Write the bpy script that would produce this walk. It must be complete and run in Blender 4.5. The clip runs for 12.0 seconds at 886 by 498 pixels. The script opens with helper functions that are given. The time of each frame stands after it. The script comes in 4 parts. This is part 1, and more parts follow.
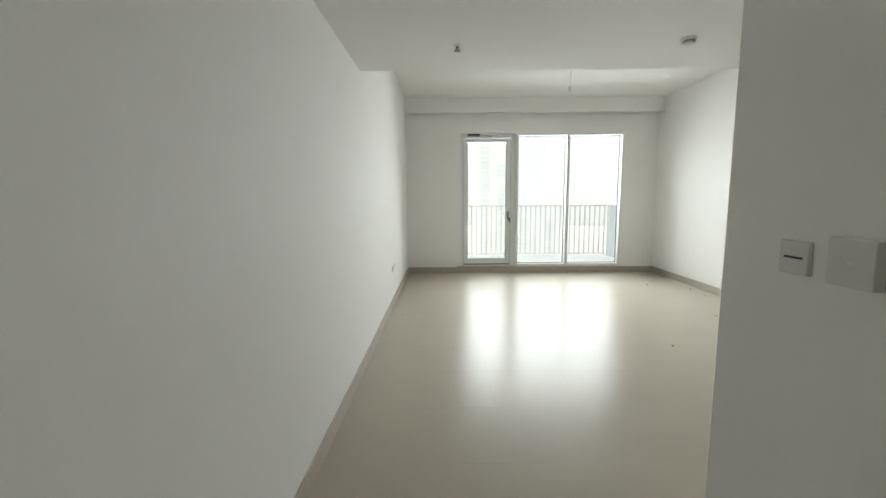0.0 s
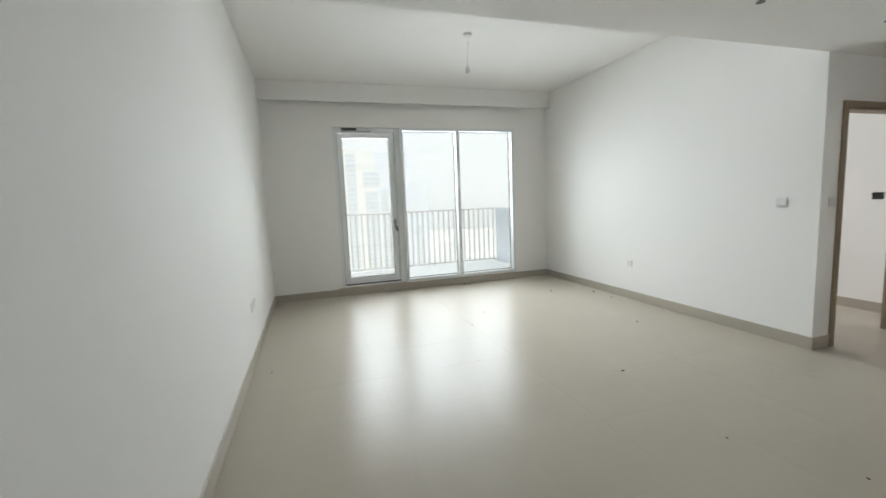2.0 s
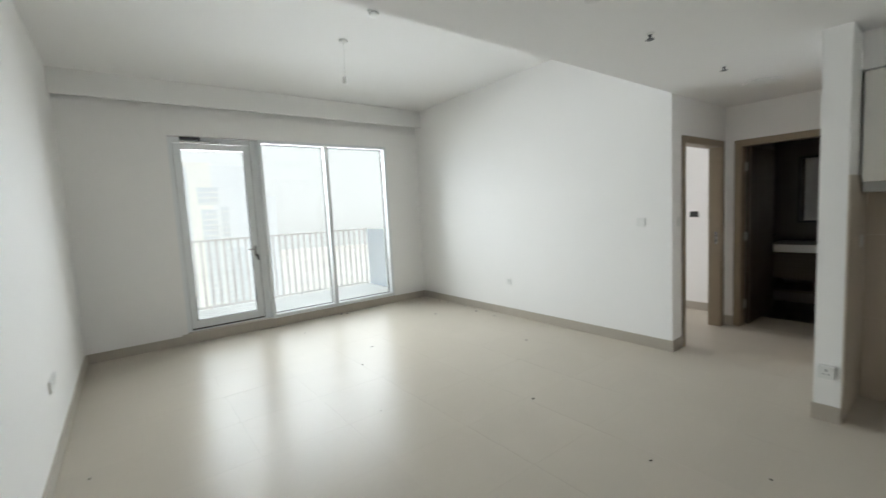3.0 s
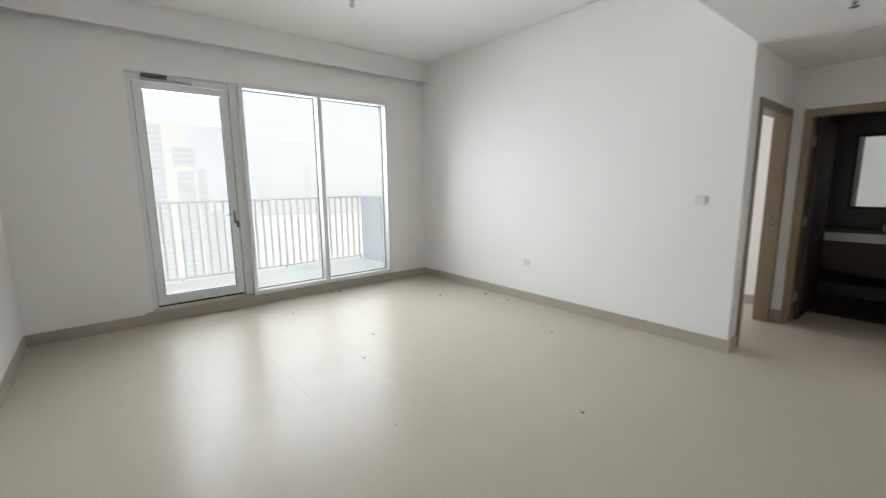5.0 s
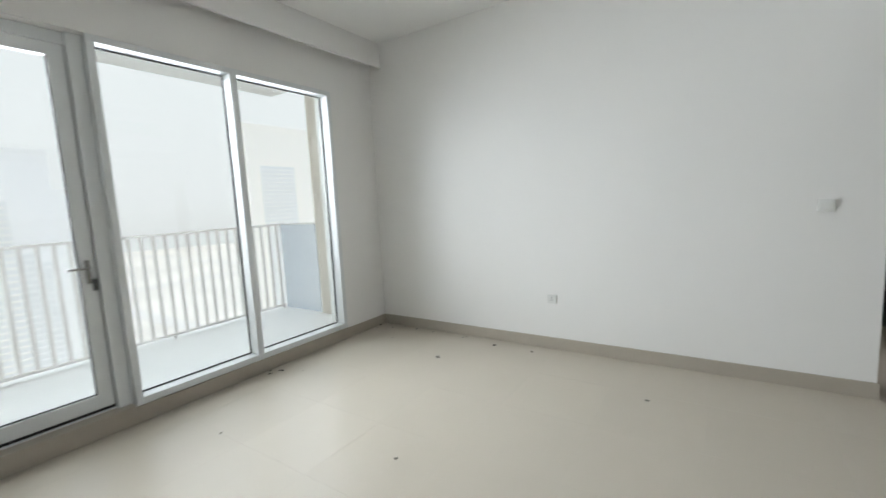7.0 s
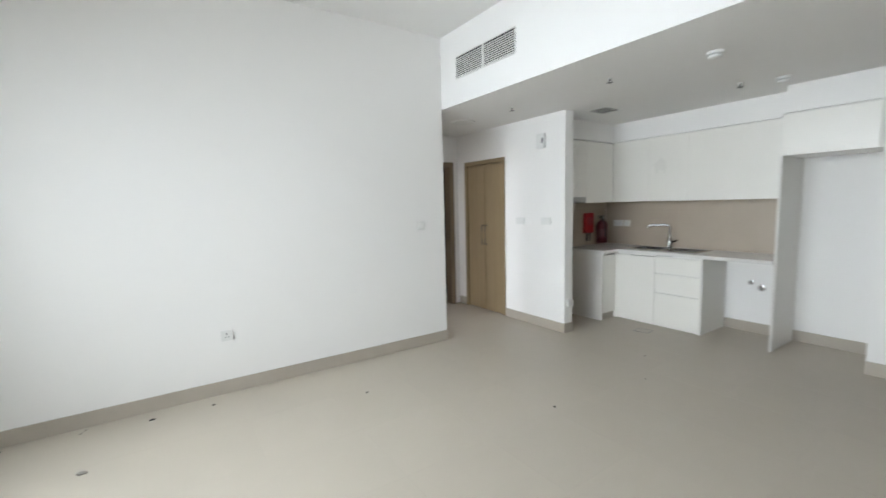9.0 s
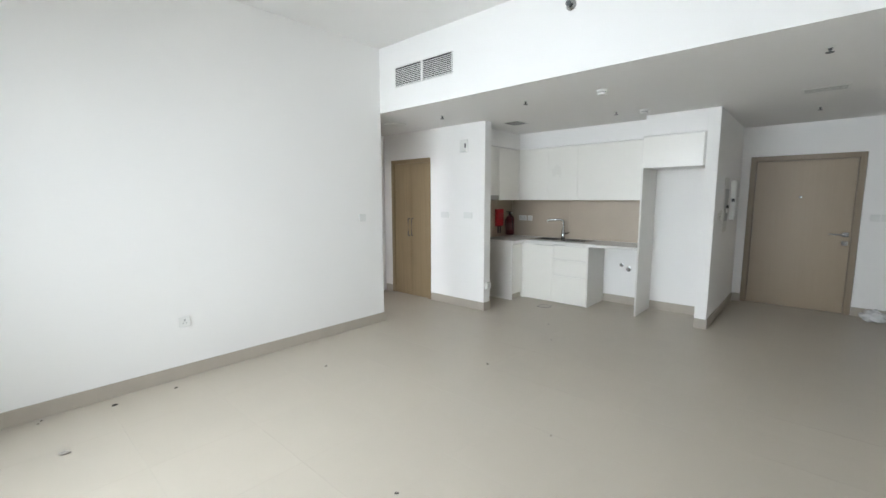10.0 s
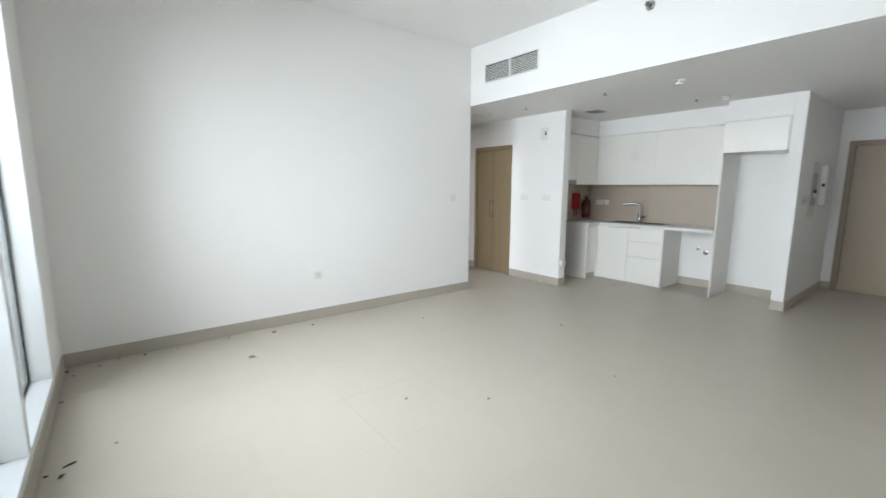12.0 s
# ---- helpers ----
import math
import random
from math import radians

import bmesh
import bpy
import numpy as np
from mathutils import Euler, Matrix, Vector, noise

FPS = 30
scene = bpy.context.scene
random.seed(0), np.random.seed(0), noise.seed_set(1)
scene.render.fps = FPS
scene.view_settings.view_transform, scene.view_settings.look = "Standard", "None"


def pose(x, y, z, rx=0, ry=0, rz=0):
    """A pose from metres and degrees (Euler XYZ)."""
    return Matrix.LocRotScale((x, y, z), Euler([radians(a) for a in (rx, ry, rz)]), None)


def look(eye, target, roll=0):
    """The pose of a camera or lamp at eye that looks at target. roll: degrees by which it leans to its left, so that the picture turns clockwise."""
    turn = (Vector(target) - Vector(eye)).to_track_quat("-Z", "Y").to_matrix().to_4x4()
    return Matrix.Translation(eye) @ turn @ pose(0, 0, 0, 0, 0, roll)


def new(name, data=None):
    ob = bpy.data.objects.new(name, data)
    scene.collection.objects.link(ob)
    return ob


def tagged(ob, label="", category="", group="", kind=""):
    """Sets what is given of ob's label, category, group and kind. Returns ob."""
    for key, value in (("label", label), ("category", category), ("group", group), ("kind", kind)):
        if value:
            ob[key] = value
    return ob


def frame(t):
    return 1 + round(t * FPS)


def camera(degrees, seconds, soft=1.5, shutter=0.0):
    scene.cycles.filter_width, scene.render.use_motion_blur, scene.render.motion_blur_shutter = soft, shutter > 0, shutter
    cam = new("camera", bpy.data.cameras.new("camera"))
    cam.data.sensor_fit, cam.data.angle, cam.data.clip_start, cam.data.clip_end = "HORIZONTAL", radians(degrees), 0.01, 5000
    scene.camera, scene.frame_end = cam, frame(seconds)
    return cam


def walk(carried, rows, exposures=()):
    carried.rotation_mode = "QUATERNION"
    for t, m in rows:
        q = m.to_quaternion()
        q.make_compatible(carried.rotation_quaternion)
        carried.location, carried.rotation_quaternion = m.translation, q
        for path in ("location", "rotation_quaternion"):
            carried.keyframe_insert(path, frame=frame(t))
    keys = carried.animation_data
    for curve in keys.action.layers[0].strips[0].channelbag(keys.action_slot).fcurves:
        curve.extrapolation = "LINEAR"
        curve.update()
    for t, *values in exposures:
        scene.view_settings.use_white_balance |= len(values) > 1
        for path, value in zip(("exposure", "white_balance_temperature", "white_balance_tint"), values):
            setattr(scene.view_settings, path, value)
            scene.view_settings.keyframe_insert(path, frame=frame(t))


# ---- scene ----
cam = camera(93.6, 12.0, shutter=0.4)
PATH = [
    (0, (0.696, -7.999, 1.477), (0.692, -6.015, 1.227), -0.4),
    (0.5, (0.666, -7.834, 1.471), (0.728, -5.854, 1.197), -0.6),
    (1, (0.649, -7.472, 1.475), (0.83, -5.5, 1.194), -1.1),
    (1.5, (0.589, -7.108, 1.46), (0.952, -5.158, 1.199), -1.7),
    (2, (0.589, -6.741, 1.446), (1.189, -4.847, 1.218), -2.4),
    (2.5, (0.562, -6.403, 1.489), (1.44, -4.617, 1.29), -3.1),
    (3, (0.491, -6.2, 1.534), (1.697, -4.615, 1.351), -3.1),
    (3.2, (0.44, -6.169, 1.537), (1.734, -4.656, 1.352), -2.6),
    (4.8, (0.633, -5.585, 1.468), (1.915, -4.078, 1.175), -0.8),
    (5, (0.668, -5.406, 1.487), (1.926, -3.884, 1.172), -0.7),
    (5.5, (0.798, -4.911, 1.485), (1.957, -3.31, 1.179), -1.3),
    (6, (0.88, -4.394, 1.485), (2.13, -2.859, 1.198), -1.4),
    (6.5, (0.932, -3.854, 1.486), (2.366, -2.486, 1.22), -2.0),
    (6.7, (0.967, -3.688, 1.475), (2.477, -2.399, 1.226), -2.4),
    (8.3, (0.91, -2.234, 1.457), (2.849, -2.650, 1.201), -2.6),
    (8.5, (0.906, -2.105, 1.466), (2.781, -2.750, 1.208), -2.3),
    (9, (0.953, -1.733, 1.514), (2.599, -2.850, 1.305), -1.4),
    (9.5, (0.909, -1.321, 1.539), (2.334, -2.711, 1.349), -0.5),
    (10, (0.785, -1.019, 1.53), (2.109, -2.500, 1.288), -0.1),
    (10.5, (0.655, -0.747, 1.519), (1.940, -2.255, 1.247), -0.2),
    (11, (0.507, -0.603, 1.513), (1.846, -2.056, 1.202), -0.3),
    (11.5, (0.413, -0.505, 1.461), (1.841, -1.868, 1.138), -0.2),
    (12, (0.385, -0.424, 1.45), (1.937, -1.651, 1.155), 0.3),
]
EXPOSURES = [(0, -0.06, 6650, 7), (2, -0.21, 6390, 9), (3, -0.18, 6340, 9), (5, -0.2, 6420, 12), (6, -0.38, 6330, 10), (6.5, -0.42, 6310, 10), (8.5, -0.18, 6270, 11), (10, -0.03, 6230, 11), (12, 0.0, 6150, 11)]
walk(cam, [(t, look(e, g, r)) for t, e, g, r in PATH], EXPOSURES)

# ---- world, sun, exposure ----
SUN_AZ, SUN_EL = 205.0, 52.0
world = bpy.data.worlds.new("world")
scene.world = world
world.use_nodes = True
wn = world.node_tree.nodes
sky = wn.new("ShaderNodeTexSky")
sky.sky_type = "NISHITA"
sky.sun_disc = False
sky.sun_elevation = radians(SUN_EL)
sky.sun_rotation = radians(SUN_AZ)
sky.air_density, sky.dust_density, sky.ozone_density = 1.0, 2.0, 1.0
wn["Background"].inputs["Strength"].default_value = 0.22
world.node_tree.links.new(sky.outputs["Color"], wn["Background"].inputs["Color"])
sun = new("sun", bpy.data.lights.new("sun", "SUN"))
sun.data.energy, sun.data.angle, sun.data.color = 0.5, radians(12), (1.0, 0.95, 0.87)
sun.matrix_world = look((0, 0, 60), (-math.sin(radians(SUN_AZ)) * math.cos(radians(SUN_EL)), -math.cos(radians(SUN_AZ)) * math.cos(radians(SUN_EL)), 60 - math.sin(radians(SUN_EL))))


def skylight(name, x0, x1, z0, z1, y, watts, rows=6):
    """Area lamps standing in for daylight, slightly downwards, through an opening in the north wall."""
    h = (z1 - z0) / rows
    share = [0.25 + 1.5 * i / (rows - 1) for i in range(rows)]  # pale ground and railing low down, open sky above
    for i in range(rows):
        l = new(name, bpy.data.lights.new(name, "AREA"))
        l.data.shape, l.data.size, l.data.size_y, l.data.energy, l.data.color = "RECTANGLE", x1 - x0, h, watts / rows * share[i], (0.945, 0.955, 1.0)
        l.data.spread = radians(113)
        c = Vector(((x0 + x1) / 2, y, z0 + (i + 0.5) * h))
        l.matrix_world = look(c, c + Vector((0, -1, -0.25)))


skylight("skylight_living", 1.1, 4.06, 0.25, 2.6, 0.22, 131)
# bedroom window is unseen; lamps added where its daylight would enter
skylight("skylight_bedroom", 5.12, 6.38, 0.25, 2.6, 0.22, 42, 3)


# ---- materials ----
def mat(name, color, rough=0.5, metal=0.0, spread=0.06, scale=3.0, fine=60.0, bump=0.02, gloss_var=0.08, rand=0.0, stretch=(1, 1, 1), spec=0.5, coat=0.0, glow=0.0):
    """A paint, stone, wood or metal with broad and fine variation, in metres."""
    m = bpy.data.materials.new(name)
    m.use_nodes = True
    nt = m.node_tree
    b = nt.nodes["Principled BSDF"]
    L = nt.links.new
    tc = nt.nodes.new("ShaderNodeTexCoord")
    mp = nt.nodes.new("ShaderNodeMapping")
    mp.inputs["Scale"].default_value = stretch
    L(tc.outputs["Object"], mp.inputs["Vector"])
    info = nt.nodes.new("ShaderNodeObjectInfo")
    n1 = nt.nodes.new("ShaderNodeTexNoise")
    n1.noise_dimensions = "4D"
    n1.inputs["Scale"].default_value, n1.inputs["Detail"].default_value = scale, 4
    n2 = nt.nodes.new("ShaderNodeTexNoise")
    n2.inputs["Scale"].default_value, n2.inputs["Detail"].default_value = fine, 3
    L(mp.outputs["Vector"], n1.inputs["Vector"])
    L(mp.outputs["Vector"], n2.inputs["Vector"])
    if rand:
        k = nt.nodes.new("ShaderNodeMath")
        k.operation = "MULTIPLY"
        k.inputs[1].default_value = 37.0
        L(info.outputs["Random"], k.inputs[0])
        L(k.outputs[0], n1.inputs["W"])
    add = nt.nodes.new("ShaderNodeMath")
    add.operation = "MULTIPLY_ADD"
    add.inputs[1].default_value = 0.35
    L(n2.outputs["Fac"], add.inputs[0])
    L(n1.outputs["Fac"], add.inputs[2])
    rng = nt.nodes.new("ShaderNodeMapRange")
    rng.inputs["From Min"].default_value, rng.inputs["From Max"].default_value = 0.35, 1.0
    rng.inputs["To Min"].default_value, rng.inputs["To Max"].default_value = 1 - spread, 1 + spread
    L(add.outputs[0], rng.inputs["Value"])
    rng.clamp = False
    val = rng.outputs["Result"]
    if rand:
        r2 = nt.nodes.new("ShaderNodeMapRange")
        r2.inputs["To Min"].default_value, r2.inputs["To Max"].default_value = 1 - rand, 1 + rand
        L(info.outputs["Random"], r2.inputs["Value"])
        mu = nt.nodes.new("ShaderNodeMath")
        mu.operation = "MULTIPLY"
        L(val, mu.inputs[0])
        L(r2.outputs["Result"], mu.inputs[1])
        val = mu.outputs[0]
    mix = nt.nodes.new("ShaderNodeVectorMath")
    mix.operation = "SCALE"
    mix.inputs[0].default_value = color
    L(val, mix.inputs["Scale"])
    L(mix.outputs["Vector"], b.inputs["Base Color"])
    rr = nt.nodes.new("ShaderNodeMapRange")
    rr.inputs["From Min"].default_value, rr.inputs["From Max"].default_value = 0.3, 0.7
    rr.inputs["To Min"].default_value, rr.inputs["To Max"].default_value = max(0.02, rough - gloss_var * rough), min(1, rough + gloss_var * rough)
    rr.clamp = False
    L(n1.outputs["Fac"], rr.inputs["Value"])
    L(rr.outputs["Result"], b.inputs["Roughness"])
    b.inputs["Metallic"].default_value = metal
    b.inputs["Specular IOR Level"].default_value = spec
    b.inputs["Coat Weight"].default_value = coat
    if bump:
        bp = nt.nodes.new("ShaderNodeBump")
        bp.inputs["Strength"].default_value, bp.inputs["Distance"].default_value = bump, 0.01
        L(n2.outputs["Fac"], bp.inputs["Height"])
        L(bp.outputs["Normal"], b.inputs["Normal"])
    # even self-glow that imitates haze on far things
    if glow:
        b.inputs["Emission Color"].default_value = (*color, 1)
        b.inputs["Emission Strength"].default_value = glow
    return m


def wood(name, dark, light, rough=0.45, axis=2):
    m = mat(name, light, rough)
    nt = m.node_tree
    b = nt.nodes["Principled BSDF"]
    L = nt.links.new
    tc = nt.nodes.new("ShaderNodeTexCoord")
    mp = nt.nodes.new("ShaderNodeMapping")
    s = [70.0, 70.0, 70.0]
    s[axis] = 1.3
    mp.inputs["Scale"].default_value = s
    L(tc.outputs["Object"], mp.inputs["Vector"])
    n = nt.nodes.new("ShaderNodeTexNoise")
    n.inputs["Scale"].default_value, n.inputs["Detail"].default_value, n.inputs["Distortion"].default_value = 1.0, 6, 0.6
    L(mp.outputs["Vector"], n.inputs["Vector"])
    ramp = nt.nodes.new("ShaderNodeValToRGB")
    ramp.color_ramp.elements[0].position, ramp.color_ramp.elements[0].color = 0.3, (*dark, 1)
    ramp.color_ramp.elements[1].position, ramp.color_ramp.elements[1].color = 0.68, (*light, 1)
    L(n.outputs["Fac"], ramp.inputs["Fac"])
    L(ramp.outputs["Color"], b.inputs["Base Color"])
    bp = nt.nodes.new("ShaderNodeBump")
    bp.inputs["Strength"].default_value, bp.inputs["Distance"].default_value = 0.08, 0.003
    L(n.outputs["Fac"], bp.inputs["Height"])
    L(bp.outputs["Normal"], b.inputs["Normal"])
    return m


def pane(name, tint=(0.93, 0.96, 0.96), ior=1.5, frost=0.0):
    """Thin glazing: clear passage with a Fresnel gloss; frost mixes in a scattering sheet."""
    m = bpy.data.materials.new(name)
    m.use_nodes = True
    nt = m.node_tree
    nt.nodes.remove(nt.nodes["Principled BSDF"])
    out = nt.nodes["Material Output"]
    tr = nt.nodes.new("ShaderNodeBsdfTransparent")
    tr.inputs["Color"].default_value = (*tint, 1)
    gl = nt.nodes.new("ShaderNodeBsdfGlossy")
    gl.inputs["Roughness"].default_value = 0.02
    lw = nt.nodes.new("ShaderNodeLayerWeight")
    lw.inputs["Blend"].default_value = 0.5
    pw = nt.nodes.new("ShaderNodeMath")
    pw.operation = "POWER"
    pw.inputs[1].default_value = 5.0
    nt.links.new(lw.outputs["Facing"], pw.inputs[0])
    fr = nt.nodes.new("ShaderNodeMath")
    fr.operation = "MULTIPLY_ADD"
    fr.inputs[1].default_value, fr.inputs[2].default_value = 0.9, ((ior - 1) / (ior + 1)) ** 2
    nt.links.new(pw.outputs[0], fr.inputs[0])
    mx = nt.nodes.new("ShaderNodeMixShader")
    nt.links.new(fr.outputs[0], mx.inputs[0])
    nt.links.new(tr.outputs[0], mx.inputs[1])
    nt.links.new(gl.outputs[0], mx.inputs[2])
    last = mx.outputs[0]
    if frost:
        tl = nt.nodes.new("ShaderNodeBsdfDiffuse")
        tl.inputs["Color"].default_value = (*tint, 1)
        m2 = nt.nodes.new("ShaderNodeMixShader")
        m2.inputs[0].default_value = frost
        nt.links.new(last, m2.inputs[1])
        nt.links.new(tl.outputs[0], m2.inputs[2])
        last = m2.outputs[0]
    nt.links.new(last, out.inputs["Surface"])
    return m


PAINT = mat("wall_paint", (0.88, 0.867, 0.842), 0.75, spread=0.012, scale=0.9, fine=220, bump=0.05)
CEIL = mat("ceiling_paint", (0.86, 0.85, 0.83), 0.85, spread=0.012, scale=0.8, fine=200, bump=0.04)
TILE = mat("floor_tile", (0.50, 0.452, 0.377), 0.29, spread=0.025, scale=2.5, fine=120, bump=0.002, gloss_var=0.02, rand=0.008, spec=0.085)
GROUT = mat("grout", (0.455, 0.415, 0.35), 0.7, spread=0.08)
SKIRT = mat("skirting_tile", (0.44, 0.395, 0.33), 0.35, spread=0.05, scale=6)
WOOD = wood("door_veneer", (0.335, 0.262, 0.178), (0.35, 0.276, 0.19), 0.45)
WOODF = wood("frame_veneer", (0.25, 0.195, 0.132), (0.285, 0.223, 0.153), 0.45)
WOODW = wood("wardrobe_veneer", (0.25, 0.185, 0.10), (0.295, 0.222, 0.128), 0.45)
WFRAME = mat("powder_coat_white", (0.78, 0.80, 0.80), 0.35, spread=0.01, bump=0.01, fine=300)
RUBBER = mat("rubber_gasket", (0.02, 0.02, 0.02), 0.6)
GLASS = pane("clear_glass")
FROST = pane("dusty_grey_glass", (0.82, 0.85, 0.88), frost=0.35)
CAB = mat("cabinet_white", (0.85, 0.83, 0.775), 0.3, spread=0.01, scale=2, bump=0.004)
CABSIDE = mat("cabinet_side_white", (0.78, 0.762, 0.72), 0.4, spread=0.012, scale=2, bump=0.004)
WORKTOP = mat("worktop_stone", (0.78, 0.77, 0.74), 0.22, spread=0.03, scale=12, fine=220, bump=0.005)
SPLASH = mat("splashback_tile", (0.485, 0.412, 0.325), 0.35, spread=0.05, scale=4, fine=60, bump=0.02, rand=0.015)
STEEL = mat("brushed_steel", (0.44, 0.44, 0.43), 0.25, 1.0, spread=0.05, fine=300, stretch=(1, 20, 20))
CHROME = mat("chrome", (0.36, 0.36, 0.35), 0.14, 1.0, spread=0.02)
PLASTIC = mat("white_plastic", (0.78, 0.78, 0.75), 0.35, spread=0.01)
CREAM = mat("cream_plastic", (0.70, 0.69, 0.64), 0.4, spread=0.015)
BLACK = mat("black_plastic", (0.015, 0.015, 0.016), 0.4)
GREYP = mat("light_grey_metal", (0.42, 0.42, 0.40), 0.45, spread=0.04)
DARKGREY = mat("dark_grey_metal", (0.09, 0.095, 0.10), 0.45, spread=0.08)
RED = mat("red_enamel", (0.11, 0.006, 0.013), 0.3, spread=0.05)
REDCLOTH = mat("red_fabric", (0.42, 0.015, 0.025), 0.8, spread=0.12, fine=200, bump=0.15)
LABELW = mat("paper_label", (0.72, 0.70, 0.66), 0.6)
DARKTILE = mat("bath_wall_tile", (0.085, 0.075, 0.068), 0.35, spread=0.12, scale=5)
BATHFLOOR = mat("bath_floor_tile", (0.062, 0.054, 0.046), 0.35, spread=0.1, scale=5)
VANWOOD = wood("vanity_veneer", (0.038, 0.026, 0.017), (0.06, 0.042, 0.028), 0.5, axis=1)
MIRROR = mat("mirror_silver", (0.86, 0.88, 0.87), 0.02, 1.0, spread=0.003, bump=0, gloss_var=0)
CONCRETE = mat("balcony_tile", (0.80, 0.79, 0.77), 0.6, spread=0.06, scale=2.2, fine=60, bump=0.05)
RENDER_BEIGE = mat("facade_render", (0.68, 0.63, 0.55), 0.85, spread=0.04, scale=1.5)
SLABW = mat("balcony_soffit_paint", (0.74, 0.73, 0.70), 0.85, spread=0.05, scale=1.5)
RAIL = mat("rail_paint", (0.83, 0.80, 0.76), 0.5, spread=0.03)
BAG = mat("plastic_bag", (0.78, 0.78, 0.77), 0.25, spread=0.04, fine=40, bump=0.2)
DIRT = mat("dirt_dark", (0.06, 0.055, 0.05), 0.9, spread=0.3, rand=0.3)
DUST = mat("dust_grey", (0.28, 0.26, 0.23), 0.95, spread=0.3, rand=0.3)
# haze over the towers is put into pale tones and self-glow
TOWER_A = mat("tower_cream_haze_glow", (0.73, 0.70, 0.635), 0.9, spread=0.03, scale=0.05, fine=0.6, bump=0, glow=0.72)
TOWER_B = mat("tower_grey_haze_glow", (0.68, 0.672, 0.65), 0.9, spread=0.03, scale=0.05, fine=0.6, bump=0, glow=0.74)
TOWER_G = mat("tower_glazing_haze_glow", (0.57, 0.57, 0.555), 0.6, spread=0.08, scale=0.3, fine=1.2, bump=0, glow=0.84)
# ground and roads emit as well, lifting them to haze brightness
SAND = mat("desert_haze_glow", (0.56, 0.53, 0.48), 0.95, spread=0.28, scale=0.012, fine=0.12, bump=0, glow=0.75)
ROADM = mat("asphalt_haze_glow", (0.50, 0.48, 0.45), 0.9, spread=0.08, scale=0.05, fine=1, bump=0, glow=0.9)


# ---- building helpers ----
def boxes(lst, bevel=0.0, segs=1):
    """One bmesh of boxes (x0, y0, z0, x1, y1, z1)."""
    bm = bmesh.new()
    for x0, y0, z0, x1, y1, z1 in lst:
        r = bmesh.ops.create_cube(bm, size=1)
        for v in r["verts"]:
            v.co = ((x0 + x1) / 2 + v.co.x * (x1 - x0), (y0 + y1) / 2 + v.co.y * (y1 - y0), (z0 + z1) / 2 + v.co.z * (z1 - z0))
    if bevel:
        bmesh.ops.bevel(bm, geom=bm.edges[:], offset=bevel, segments=segs, affect="EDGES", profile=0.5)
    return bm


def cyl(bm, p, q, r0, r1=None, n=20, caps=True):
    """A (tapered) rod from p to q."""
    p, q = Vector(p), Vector(q)
    r1 = r0 if r1 is None else r1
    d = q - p
    m = Matrix.Translation((p + q) / 2) @ d.to_track_quat("Z", "Y").to_matrix().to_4x4()
    bmesh.ops.create_cone(bm, cap_ends=caps, segments=n, radius1=r0, radius2=r1, depth=d.length, matrix=m)
    return bm


def lathe(profile, m=None, n=28):
    """A turned shape from (radius, height) pairs."""
    bm = bmesh.new()
    rings = []
    for r, z in profile:
        if r < 1e-6:
            rings.append([bm.verts.new((0, 0, z))])
        else:
            rings.append([bm.verts.new((r * math.cos(2 * math.pi * i / n), r * math.sin(2 * math.pi * i / n), z)) for i in range(n)])
    for a, b in zip(rings, rings[1:]):
        for i in range(n):
            j = (i + 1) % n
            f = [a[i % len(a)], a[j % len(a)], b[j % len(b)], b[i % len(b)]]
            u = list(dict.fromkeys(f))
            if len(u) > 2:
                bm.faces.new(u)
    bmesh.ops.recalc_face_normals(bm, faces=bm.faces[:])
    if m is not None:
        bm.transform(m)
    return bm


def tube(points, r, n=12):
    """A bent pipe through points."""
    bm = bmesh.new()
    pts = [Vector(p) for p in points]
    rings = []
    for i, p in enumerate(pts):
        d = (pts[min(i + 1, len(pts) - 1)] - pts[max(i - 1, 0)]).normalized()
        q = d.to_track_quat("Z", "Y")
        rings.append([bm.verts.new(p + q @ Vector((r * math.cos(2 * math.pi * k / n), r * math.sin(2 * math.pi * k / n), 0))) for k in range(n)])
    for a, b in zip(rings, rings[1:]):
        for k in range(n):
            bm.faces.new([a[k], a[(k + 1) % n], b[(k + 1) % n], b[k]])
    bm.faces.new(rings[0][::-1])
    bm.faces.new(rings[-1])
    bmesh.ops.recalc_face_normals(bm, faces=bm.faces[:])
    return bm


def mesh_of(name, bm, material, smooth=False):
    me = bpy.data.meshes.new(name)
    if smooth:
        for f in bm.faces:
            f.smooth = True
        for e in bm.edges:
            if len(e.link_faces) == 2 and e.calc_face_angle(0) > 0.6:
                e.smooth = False
    bm.to_mesh(me)
    bm.free()
    me.materials.append(material)
    return me


def part(name, bm, material, parent, label="", smooth=False):
    ob = new(name, mesh_of(name, bm, material, smooth))
    ob.parent = parent
    return tagged(ob, label)


def thing(name, label, category, at=(0, 0, 0), rz=0, group=""):
    ob = new(name)
    ob.empty_display_size = 0.05
    ob.matrix_world = pose(*at, 0, 0, rz)
    return tagged(ob, label, category, group)


def solid(name, bm, material, label, category, group="", smooth=False, at=(0, 0, 0), rz=0):
    ob = new(name, mesh_of(name, bm, material, smooth))
    ob.matrix_world = pose(*at, 0, 0, rz)
    return tagged(ob, label, category, group)


def structure(name, bm, material, label=""):
    return tagged(new(name, mesh_of(name, bm, material)), label, kind="structure")


# ---- plan ----
W = 4.74          # living room width
YD = -4.33        # end of the high ceiling, end of the east wall
ZH, ZL = 3.26, 2.53
PIER_X, PIER_Y = 1.647, -6.60
